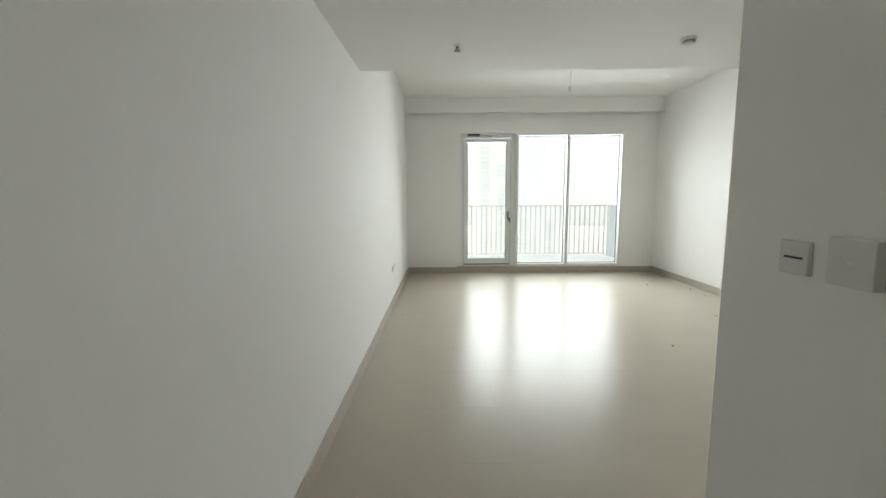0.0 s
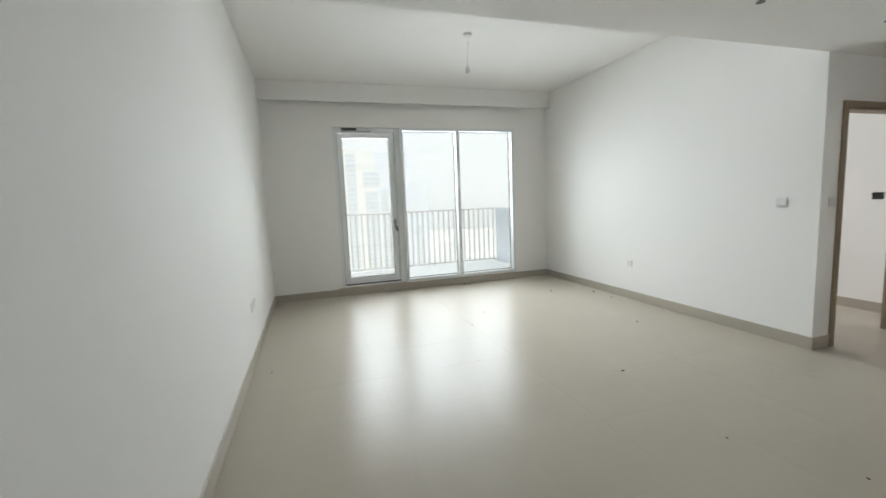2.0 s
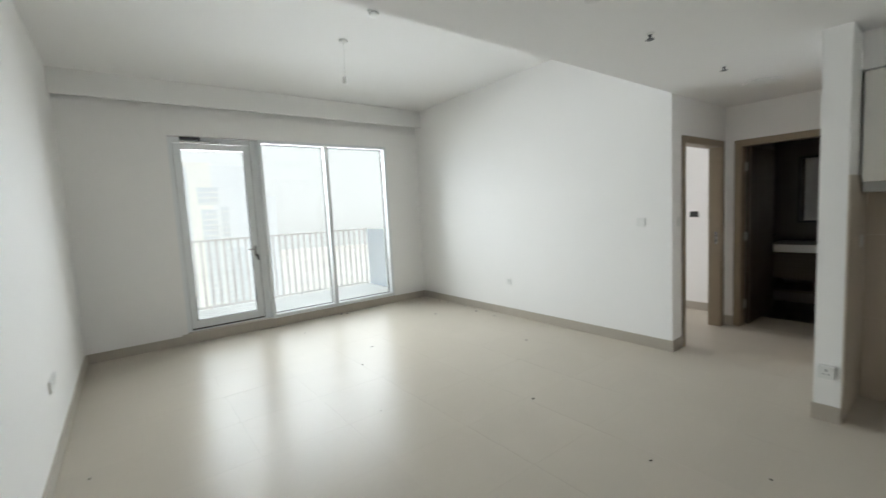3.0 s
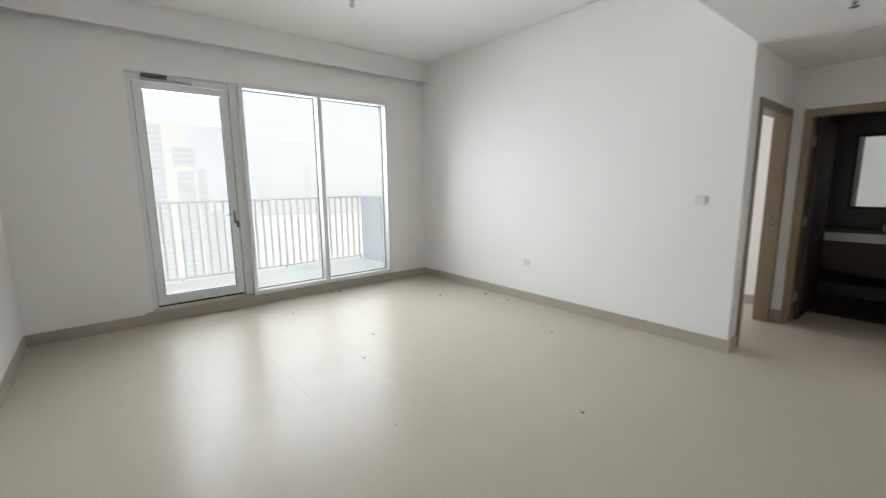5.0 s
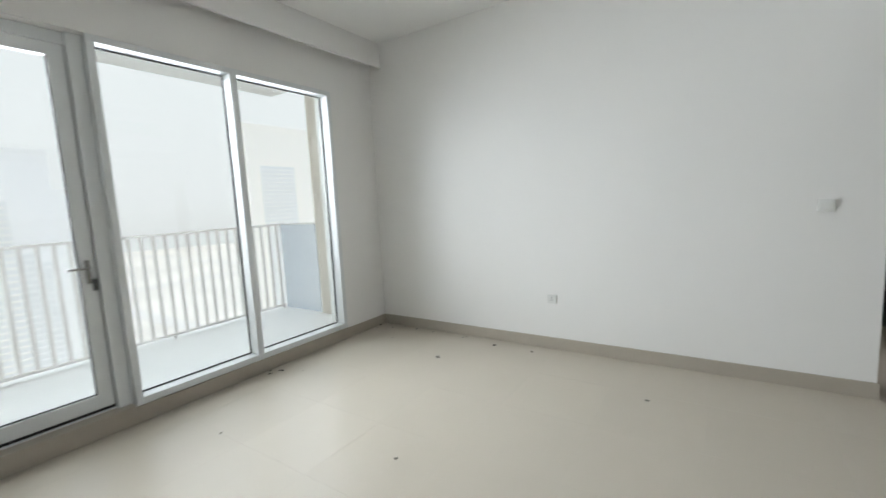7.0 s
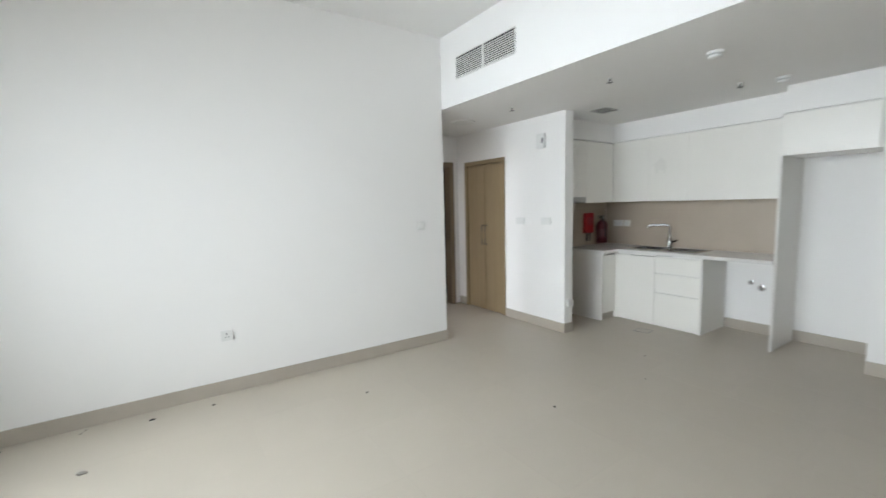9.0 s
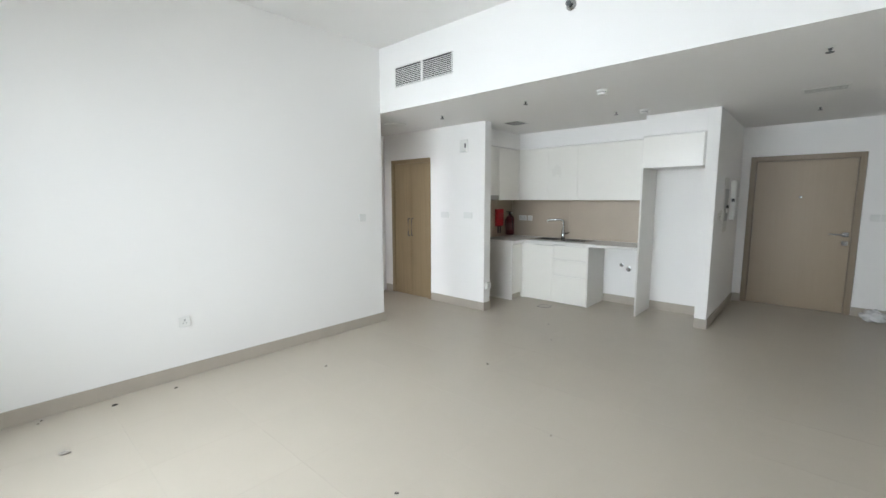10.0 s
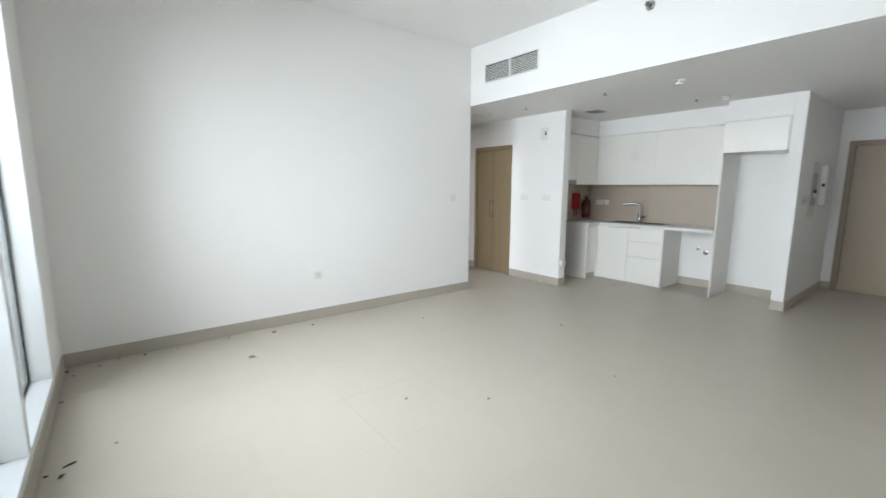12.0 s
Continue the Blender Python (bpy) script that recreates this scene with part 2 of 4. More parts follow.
KB, KE = -7.20, 4.70      # kitchen back wall, kitchen east wall
LOB_Y, LOB_X = -5.532, 6.10
ENT_Y = -8.53
TOP = 3.42

structure("wall_west", boxes([(-0.2, -8.75, -0.2, 0, 0.25, TOP)]), PAINT, "plain white painted wall along the entrance and living room")
structure("wall_north", boxes([(0, 0, -0.2, 1.02, 0.25, TOP), (4.11, 0, -0.2, 4.86, 0.25, TOP), (1.02, 0, 2.65, 4.11, 0.25, TOP), (1.02, 0, -0.2, 4.11, 0.25, 0.118)]), PAINT, "white window wall with a wide glazed opening")
structure("wall_east", boxes([(W, YD, -0.2, 4.86, 0, TOP)]), PAINT, "plain white painted wall ending at the lobby")
structure("wall_lobby_north", boxes([(4.86, YD, -0.2, 4.985, -4.21, TOP), (5.98, YD, -0.2, 7.97, -4.21, TOP), (4.985, YD, 2.11, 5.98, -4.21, TOP)]), PAINT, "white wall with the bedroom doorway")
structure("wall_lobby_east", boxes([(LOB_X, -6.12, -0.2, 6.22, -5.40, ZL), (LOB_X, -4.46, -0.2, 6.22, YD, ZL), (LOB_X, -5.40, 2.105, 6.22, -4.46, ZL)]), PAINT, "white wall with the bathroom doorway")
structure("wall_lobby_south", boxes([(4.078, -5.67, -0.2, 5.092, LOB_Y, ZL), (5.886, -5.67, -0.2, LOB_X, LOB_Y, ZL), (5.092, -5.67, 2.09, 5.886, LOB_Y, ZL)]), PAINT, "white wall between lobby and kitchen")
# never seen; added to shut the closet against light leaks
structure("wall_closet", boxes([(4.82, -6.3, -0.2, LOB_X, -6.2, ZL)]), PAINT)
structure("wall_kitchen_east", boxes([(KE, -7.32, -0.2, 4.82, -5.67, ZL)]), PAINT)
structure("wall_kitchen_south", boxes([(1.77, -7.32, -0.2, KE, KB, ZL)]), PAINT, "white kitchen back wall")
structure("wall_pier", boxes([(PIER_X, ENT_Y, -0.2, 1.77, PIER_Y, ZL)]), PAINT, "white partition wall beside the entrance")
structure("wall_south", boxes([(0, -8.75, -0.2, 0.39, ENT_Y, TOP), (1.50, -8.75, -0.2, 1.9, ENT_Y, TOP), (0.39, -8.75, 2.07, 1.50, ENT_Y, TOP)]), PAINT, "white wall with the entrance door")
structure("wall_bedroom_east", boxes([(6.6, -4.21, -0.2, 6.72, 0.25, TOP)]), PAINT)
# opening is unseen, put in to go with the bedroom daylight lamps
structure("wall_bedroom_north", boxes([(4.86, 0, -0.2, 5.1, 0.25, TOP), (6.4, 0, -0.2, 6.6, 0.25, TOP), (5.1, 0, 2.65, 6.4, 0.25, TOP), (5.1, 0, -0.2, 6.4, 0.25, 0.15)]), PAINT)
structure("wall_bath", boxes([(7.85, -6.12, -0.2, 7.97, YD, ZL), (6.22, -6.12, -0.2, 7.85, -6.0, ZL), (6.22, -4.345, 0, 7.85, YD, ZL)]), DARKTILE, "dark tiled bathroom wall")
structure("ceiling_living", boxes([(0, YD, ZH, 4.86, 0, TOP)]), CEIL, "white painted living room ceiling")
structure("ceiling_low", boxes([(0, ENT_Y, ZL, 7.97, YD, TOP)]), CEIL, "white dropped ceiling over entrance, kitchen and lobby")
structure("ceiling_bedroom", boxes([(4.86, -4.21, ZH, 6.6, 0, TOP)]), CEIL)
structure("ceiling_bath", boxes([(6.22, -6.0, 2.42, 7.85, -4.345, ZL - 0.004)]), CEIL)
structure("trim_pelmet", boxes([(0, -0.17, 2.99, W, -0.145, ZH)], 0.002), CEIL, "white curtain pelmet board under the ceiling")
structure("trim_kitchen_bulkhead", boxes([(PIER_X + 0.123, KB, 2.285, 2.425, PIER_Y + 0.004, ZL), (2.425, KB, 2.291, KE, -6.875, ZL), (4.375, -6.875, 2.291, KE, -5.67, ZL)]), PAINT, "white boxed bulkhead over the wall cupboards")
# unseen block added behind the entrance door to stop light leaking under it
structure("wall_entry_light_block", boxes([(-0.2, -9.0, -0.2, 1.9, -8.75, TOP)]), PAINT)
structure("floor_base", boxes([(-0.2, -8.75, -0.2, 6.72, 0, -0.0005)]), GROUT)
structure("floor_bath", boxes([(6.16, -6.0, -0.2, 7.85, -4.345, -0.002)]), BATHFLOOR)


def skirting(x0, y0, x1, y1, h=0.112):
    structure("baseboard", boxes([(min(x0, x1), min(y0, y1), -0.004, max(x0, x1), max(y0, y1), h)], 0.0015), SKIRT, "beige tiled skirting along the wall")


T = 0.012
for s in ((0, ENT_Y + T, T, -T), (T, -T, 0.95, 0), (4.11, -T, W - T, 0), (W - T, YD, W, -T), (W - T, YD - T, 4.945, YD),
          (6.02, YD - T, LOB_X - T, YD), (LOB_X - T, -4.42, LOB_X, YD - T), (4.078, LOB_Y, 5.057, LOB_Y + T), (5.921, LOB_Y, LOB_X - T, LOB_Y + T),
          (4.078 - T, -5.67, 4.078, LOB_Y + T), (2.45, KB, 3.08, KB + T), (1.77, KB, 2.43, KB + T), (PIER_X - T, PIER_Y, 1.77, PIER_Y + T),
          (PIER_X - T, ENT_Y + T, PIER_X, PIER_Y), (T, ENT_Y, 0.35, ENT_Y + T), (1.54, ENT_Y, PIER_X - T, ENT_Y + T), (6.588, -4.2, 6.6, -0.3)):
    skirting(*s)
structure("trim_window_kerb", boxes([(0.95, -T - 0.003, -0.004, 4.11, 0, 0.118), (0.95, -T - 0.003, 0.118, 2.07, 0, 0.13), (1.02, 0, 0.118, 2.07, 0.09, 0.13)], 0.0015), SKIRT, "beige tiled kerb below the glazing")

# ---- floor tiles ----
floor_ob = tagged(new("floor"), "large beige porcelain floor tiles with thin joints", kind="structure")
PITCH, GAP = 0.615, 0.0011


def tile_mesh(w, d):
    return mesh_of("tile", boxes([(0, 0, -0.012, w, d, 0)], 0.0002), TILE)


tile_cache = {}
ZONES = [(0.0, ENT_Y, PIER_X, KB), (0.0, KB, KE, LOB_Y), (0.0, LOB_Y, LOB_X + 0.06, YD), (0.0, YD, W, 0.0), (4.86, YD, 6.6, -1.8)]
for zx0, zy0, zx1, zy1 in ZONES:
    for i in range(-2, 11):
        for j in range(-7, 9):
            x0, y0 = 1.06 + i * PITCH, -4.62 + j * PITCH
            ax, ay = max(x0, zx0), max(y0, zy0)
            bx, by = min(x0 + PITCH, zx1), min(y0 + PITCH, zy1)
            if bx - ax < 0.02 or by - ay < 0.004:
                continue
            lx = GAP / 2 if ax == x0 else 0.0
            ly = GAP / 2 if ay == y0 else 0.0
            hx = GAP / 2 if bx < zx1 else 0.0
            hy = GAP / 2 if by < zy1 else 0.0
            w, d = round(bx - ax - lx - hx, 4), round(by - ay - ly - hy, 4)
            if (w, d) not in tile_cache:
                tile_cache[(w, d)] = tile_mesh(w, d)
            t = new("tile", tile_cache[(w, d)])
            t.parent = floor_ob
            t.location = (ax + lx, ay + ly, random.uniform(-0.0001, 0.0001))

# ---- glazing ----
win = tagged(new("window_1"), "white aluminium framed full-height fixed window with two panes", kind="structure")
WX0, WX1, WM, WZ0, WZ1 = 2.075, 4.105, 3.055, 0.122, 2.648
for b in ((WX0, -0.008, WZ0, WX1, 0.13, WZ0 + 0.05), (WX0, -0.008, WZ1 - 0.045, WX1, 0.13, WZ1),
          (WX0, -0.008, WZ0 + 0.05, WX0 + 0.045, 0.13, WZ1 - 0.045), (WX1 - 0.045, -0.008, WZ0 + 0.05, WX1, 0.13, WZ1 - 0.045)):
    part("window_frame", boxes([b], 0.002), WFRAME, win)
part("mullion", boxes([(WM - 0.03, -0.008, WZ0 + 0.05, WM + 0.03, 0.13, WZ1 - 0.045)], 0.002), WFRAME, win)
for a, b in ((WX0 + 0.045, WM - 0.03), (WM + 0.03, WX1 - 0.045)):
    z0, z1 = WZ0 + 0.05, WZ1 - 0.045
    part("gasket", boxes([(a, 0.100, z0, a + 0.009, 0.112, z1), (b - 0.009, 0.100, z0, b, 0.112, z1), (a + 0.009, 0.100, z0, b - 0.009, 0.112, z0 + 0.009), (a + 0.009, 0.100, z1 - 0.009, b - 0.009, 0.112, z1)]), RUBBER, win)
    part("pane", boxes([(a + 0.001, 0.113, z0 + 0.001, b - 0.001, 0.119, z1 - 0.001)]), GLASS, win)

bdoor = tagged(new("door_1"), "white aluminium framed glazed balcony door, closed", kind="structure")
DX0, DX1, DZ0, DZ1, DY = 1.022, 2.074, 0.132, 2.648, 0.085
for b in ((DX0, DY, DZ0, DX0 + 0.055, 0.16, DZ1), (DX1 - 0.085, DY - 0.03, DZ0, DX1, 0.16, DZ1), (DX0 + 0.055, DY, DZ1 - 0.075, DX1 - 0.085, 0.16, DZ1), (DX0 + 0.055, DY + 0.01, DZ0, DX1 - 0.085, 0.16, DZ0 + 0.012)):
    part("door_frame", boxes([b], 0.002), WFRAME, bdoor)
lx0, lx1, lz0, lz1 = DX0 + 0.06, DX1 - 0.09, DZ0 + 0.032, DZ1 - 0.08
leaf = part("leaf", boxes([(lx0, DY + 0.004, lz0, lx0 + 0.075, 0.145, lz1), (lx1 - 0.085, DY + 0.004, lz0, lx1, 0.145, lz1), (lx0 + 0.075, DY + 0.004, lz1 - 0.075, lx1 - 0.085, 0.145, lz1), (lx0 + 0.075, DY + 0.004, lz0, lx1 - 0.085, 0.145, lz0 + 0.095)], 0.0015), WFRAME, bdoor)
gx0, gx1, gz0, gz1 = lx0 + 0.075, lx1 - 0.085, lz0 + 0.095, lz1 - 0.075
part("gasket", boxes([(gx0, 0.105, gz0, gx0 + 0.007, 0.118, gz1), (gx1 - 0.007, 0.105, gz0, gx1, 0.118, gz1), (gx0 + 0.007, 0.105, gz0, gx1 - 0.007, 0.118, gz0 + 0.007)]), RUBBER, leaf)
part("pane", boxes([(gx0 + 0.001, 0.119, gz0 + 0.001, gx1 - 0.001, 0.125, gz1 - 0.001)]), GLASS, leaf)
# side seals; the taller bottom strip paints the threshold's shadow line
part("seal_shadow_gap", boxes([(lx0 - 0.004, DY + 0.012, lz0, lx0 - 0.001, 0.14, lz1 + 0.004), (lx1 + 0.001, DY + 0.012, lz0, lx1 + 0.004, 0.14, lz1 + 0.004), (lx0 - 0.001, DY + 0.006, DZ0 + 0.0125, lx1 + 0.001, 0.14, lz0 - 0.001)]), RUBBER, bdoor)
hb = boxes([(lx1 - 0.058, DY - 0.004, 1.03, lx1 - 0.028, DY + 0.0035, 1.19)], 0.004, 2)
hd = part("handle", hb, CHROME, leaf, "satin metal lever handle", True)
part("lever", tube([(lx1 - 0.043, DY - 0.002, 1.14), (lx1 - 0.043, DY - 0.045, 1.14), (lx1 - 0.055, DY - 0.052, 1.14), (lx1 - 0.165, DY - 0.052, 1.14)], 0.009), STEEL, leaf, smooth=True)
part("lock_cylinder", boxes([(lx1 - 0.03, DY - 0.016, 0.98, lx1 - 0.002, DY + 0.0035, 1.06)], 0.004, 2), DARKGREY, leaf)
closer = part("door_closer", boxes([(DX0 + 0.14, DY - 0.032, DZ1 - 0.040, DX0 + 0.37, DY - 0.001, DZ1 + 0.0)], 0.004), DARKGREY, bdoor, "dark door closer body")
part("closer_arm", boxes([(DX0 + 0.13, DY - 0.026, DZ1 - 0.068, DX0 + 0.60, DY - 0.002, DZ1 - 0.05)], 0.003), STEEL, closer)

# ---- balcony ----
structure("floor_balcony", boxes([(-0.2, 0.25, -0.15, 4.62, 1.62, 0.115), (1.02, 0.14, 0.0, 4.11, 0.25, 0.115)]), CONCRETE, "pale dusty balcony floor")
structure("ceiling_balcony", boxes([(-0.2, 0.25, 2.90, 4.42, 1.42, 3.1)]), SLABW, "underside of the balcony above")
structure("wall_balcony_fin", boxes([(4.42, 0.25, 0.115, 4.62, 0.78, 3.1)]), RENDER_BEIGE, "beige rendered fin wall beside the balcony")
structure("wall_balcony_west", boxes([(-0.4, 0.25, -0.15, -0.2, 1.62, 3.1)]), RENDER_BEIGE)
side = thing("side_screen", "grey dusty glass side screen on the balcony", "screen", (4.42, 0.785, 0.115))
part("pane", boxes([(-0.006, 0.0, 0.012, 0.006, 0.70, 1.14)]), FROST, side)
part("edge_rail", boxes([(-0.015, 0.0, 1.141, 0.015, 0.70, 1.16)], 0.002), RAIL, side)
rail = thing("balcony_railing", "pale painted metal balcony railing with upright flat bars", "railing", (0, 1.5, 0.115))
part("top_rail", boxes([(-0.2, -0.02, 1.125, 4.405, 0.03, 1.152)], 0.002), RAIL, rail)
part("bottom_rail", boxes([(-0.2, -0.012, 0.035, 4.405, 0.022, 0.06)], 0.002), RAIL, rail)
bar_mesh = mesh_of("baluster", boxes([(-0.013, -0.008, 0.061, 0.013, 0.018, 1.124)]), RAIL)
for i in range(41):
    bb = new("baluster", bar_mesh)
    bb.parent = rail
    bb.location = (-0.12 + i * 0.112, 0, 0)
for x in (0.0, 1.5, 3.0, 4.38):
    part("post", boxes([(x - 0.01, -0.012, 0.0, x + 0.01, 0.022, 0.034)]), RAIL, rail)


# ---- doors ----
def door_surround(name, label, origin, rz, w, h, depth=0.12, fw=0.07, wood_mat=WOODF):
    """A lined doorway; local x runs along the wall from the clear opening's start, local y into the wall."""
    d = tagged(new(name), label, kind="structure")
    d.matrix_world = pose(*origin, 0, 0, rz)
    t = 0.03
    part("jamb", boxes([(0, -0.002, 0, t, depth + 0.002, h)]), wood_mat, d)
    part("jamb", boxes([(w - t, -0.002, 0, w, depth + 0.002, h)]), wood_mat, d)
    part("head", boxes([(t, -0.002, h - t, w - t, depth + 0.002, h)]), wood_mat, d)
    o = fw - t
    part("architrave", boxes([(-o, -0.016, 0, t - 0.006, -0.0025, h + o)], 0.002), wood_mat, d)
    part("architrave", boxes([(w - t + 0.006, -0.016, 0, w + o, -0.0025, h + o)], 0.002), wood_mat, d)
    part("architrave", boxes([(t - 0.006, -0.016, h - t + 0.006, w - t + 0.006, -0.0025, h + o)], 0.002), wood_mat, d)
    return d


# entrance door, seen from inside: local x runs towards -x of the room
ent = door_surround("door_2", "closed brown wood veneer entrance door in a matching frame", (1.498, ENT_Y, 0), 180, 1.106, 2.066, 0.2)
leaf = part("leaf", boxes([(0.033, 0.012, 0.006, 1.073, 0.056, 2.033)], 0.0015), WOOD, ent)
part("door_stop", boxes([(0.031, 0.058, 0, 0.05, 0.2, 2.034), (1.056, 0.058, 0, 1.075, 0.2, 2.034), (0.05, 0.058, 2.0, 1.056, 0.2, 2.034)]), WOODF, ent)
pl = lathe([(0, 0), (0.016, 0), (0.018, 0.004), (0.012, 0.009), (0.0, 0.009)])
pl.transform(pose(0.539, 0.012, 1.536, 90, 0, 0))
part("peephole", pl, STEEL, leaf, smooth=True)
part("handle_plate", boxes([(0.99, 0.004, 1.02, 1.055, 0.0115, 1.08)], 0.003), CHROME, leaf)
part("lever", tube([(1.022, 0.004, 1.05), (1.022, -0.038, 1.05), (1.012, -0.046, 1.05), (0.86, -0.046, 1.05)], 0.010), STEEL, leaf, smooth=True)
part("lock_plate", boxes([(0.99, 0.002, 0.905, 1.055, 0.0115, 0.965)], 0.003), CHROME, leaf)
for z in (0.3, 1.05, 1.8):
    part("hinge", cyl(bmesh.new(), (0.031, 0.006, z - 0.05), (0.031, 0.006, z + 0.05), 0.007), STEEL, leaf, smooth=True)

# lobby closet with two leaves
clo = door_surround("door_3", "closed double-leaf light brown wood closet in the lobby", (5.888, LOB_Y, 0), 180, 0.798, 2.094, 0.13, 0.06, WOODW)
for a, b, hx in ((0.032, 0.3975, 0.362), (0.4005, 0.766, 0.436)):
    lf = part("leaf", boxes([(a, 0.006, 0.006, b, 0.03, 2.061)], 0.0015), WOODW, clo)
    part("handle", tube([(hx, 0.006, 0.95), (hx, -0.02, 0.955), (hx, -0.026, 0.975), (hx, -0.026, 1.195), (hx, -0.02, 1.215), (hx, 0.006, 1.22)], 0.007, 10), DARKGREY, lf, "slim dark metal bar handle", True)
part("back", boxes([(0.031, 0.10, 0.0, 0.767, 0.12, 2.062)]), WOODW, clo)

# bedroom doorway and bathroom doorway
bed = door_surround("door_4", "open doorway with brown wood lining to the bedroom", (4.985, YD, 0), 0, 0.995, 2.11, 0.12)
part("strike_plate", boxes([(0.9625, 0.03, 0.98, 0.9655, 0.055, 1.12)]), STEEL, bed)
part("strike_hole", boxes([(0.9615, 0.037, 1.0, 0.9625, 0.048, 1.03), (0.9615, 0.037, 1.06, 0.9625, 0.048, 1.09)]), BLACK, bed)
bath = door_surround("door_5", "open bathroom doorway with brown wood lining and its leaf swung in", (LOB_X, -4.46, 0), 270, 0.94, 2.105, 0.12)
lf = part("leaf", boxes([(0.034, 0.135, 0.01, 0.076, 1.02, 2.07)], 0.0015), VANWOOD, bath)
for z in (0.25, 1.05, 1.85):
    hg = cyl(boxes([(0.0302, 0.085, z - 0.05, 0.033, 0.121, z + 0.05)]), (0.039, 0.128, z - 0.05), (0.039, 0.128, z + 0.05), 0.0085, n=12)
    part("hinge", hg, GREYP, bath)
part("lever", tube([(0.076, 0.96, 1.0), (0.12, 0.96, 1.0), (0.125, 0.95, 1.0), (0.125, 0.84, 1.0)], 0.009), STEEL, lf, smooth=True)


# ---- wall plates ----
def wall_plate(name, label, category, at, facing, w=0.086, h=0.086, d=0.011, rockers=0, slots=False, group="", material=PLASTIC):
    """A plate on a wall; facing: degrees of its outward direction, 0 is -y."""
    o = thing(name, label, category, at, facing, group)
    face = part("plate", boxes([(-w / 2, -d, -h / 2, w / 2, 0, h / 2)], 0.0025, 2), material, o)
    for i in range(rockers):
        x = -w / 2 + (i + 0.5) * w / rockers
        rw = w / rockers * 0.36
        part("rocker", boxes([(x - rw, -d - 0.003, -h * 0.34, x + rw, -d + 0.0005, h * 0.34)], 0.0015), material, face)
    if slots:
        n = max(1, round(w / 0.09))
        for i in range(n):
            x = -w / 2 + (i + 0.5) * w / n
            part("socket_hole", boxes([(x - 0.004, -d - 0.0006, 0.008, x + 0.004, -d + 0.0005, 0.022), (x - 0.016, -d - 0.0006, -0.014, x - 0.008, -d + 0.0005, -0.008), (x + 0.008, -d - 0.0006, -0.014, x + 0.016, -d + 0.0005, -0.008)]), DARKGREY, face)
            part("rocker", boxes([(x + 0.018, -d - 0.003, 0.016, x + 0.03, -d + 0.0005, 0.032)], 0.001), material, face)
    return o


G = "wall plates"
wall_plate("wall_socket", "white power socket low on the wall", "socket", (W, -2.122, 0.487), 270, slots=True, group=G)
wall_plate("light_switch", "white light switch near the wall end", "switch", (W, -4.026, 1.306), 270, 0.09, rockers=1, group=G)
wall_plate("light_switch", "white light switch beside the bedroom door", "switch", (4.88, YD, 1.30), 0, rockers=1, group=G)
wall_plate("wall_socket", "white double power socket low on the wall", "socket", (0.0, -2.33, 0.515), 90, 0.146, slots=True, group=G)
wall_plate("wall_socket", "white aerial outlet plate low on the wall", "socket", (0.0, -2.46, 0.515), 90, group=G)
wall_plate("blank_plate", "white blank wall plate on the lobby wall", "wall plate", (4.78, LOB_Y, 1.295), 180, 0.146, group=G)
wall_plate("light_switch", "white switch plate on the lobby wall", "switch", (4.353, LOB_Y, 1.298), 180, 0.146, rockers=2, group=G)
wall_plate("wall_socket", "white socket at the kitchen wall end", "socket", (4.078, -5.60, 0.345), 270, 0.086, 0.086, 0.04, slots=True, group=G)
wall_plate("light_switch", "white cooker switch on the tiles", "switch", (4.52, -5.67, 1.17), 0, rockers=1, group=G)
wall_plate("wall_socket", "white double power socket on the splashback", "socket", (4.48, KB + 0.008, 1.2), 180, 0.146, slots=True, group=G)
wall_plate("light_switch", "white switch on the splashback", "switch", (4.345, KB + 0.008, 1.2), 180, rockers=1, group=G)
for x in (0.225, 0.125):
    wall_plate("blank_plate", "white blank wall plate beside the entrance door", "wall plate", (x, ENT_Y, 1.275), 180, group=G)
sw = wall_plate("light_switch", "cream light switch with a dark slot by the entrance", "switch", (PIER_X, -6.893, 1.309), 270, 0.09, 0.088, 0.014, group=G, material=CREAM)
part("slot", boxes([(-0.03, -0.0148, -0.003, 0.03, -0.0138, 0.003)]), BLACK, sw)
box = wall_plate("control_box", "cream plastic control box by the entrance", "control box", (PIER_X, -7.065, 1.32), 270, 0.115, 0.112, 0.03, group=G, material=CREAM)
part("indicator", cyl(bmesh.new(), (0.0, -0.0305, 0.0), (0.0, -0.0312, 0.0), 0.006), PLASTIC, box)
part("back_plate", boxes([(-0.05, -0.004, -0.048, 0.064, 0.0, 0.048)]), DARKGREY, box)
o = thing("panel_cover", "light grey flush metal meter cover beside the entrance", "panel", (PIER_X, -7.33, 1.44), 270)
part("frame", boxes([(-0.15, -0.008, -0.34, 0.15, 0, 0.34)], 0.002), CREAM, o)
part("cover", boxes([(-0.125, -0.014, -0.20, 0.125, -0.0085, 0.20)], 0.002), GREYP, o, "grey metal lid")
part("lock", boxes([(-0.03, -0.04, -0.04, 0.01, -0.0145, 0.0)], 0.004), BLACK, o)
part("tag", boxes([(-0.03, -0.03, -0.10, 0.01, -0.0145, -0.045)], 0.003), PLASTIC, o)
o = thing("distribution_board", "white plastic distribution board box beside the entrance", "panel", (PIER_X, -7.80, 1.50), 270)
part("case", boxes([(-0.13, -0.06, -0.255, 0.13, 0, 0.255)], 0.006, 2), PLASTIC, o)
part("door", boxes([(-0.115, -0.066, -0.22, 0.115, -0.0605, 0.22)], 0.003), PLASTIC, o)
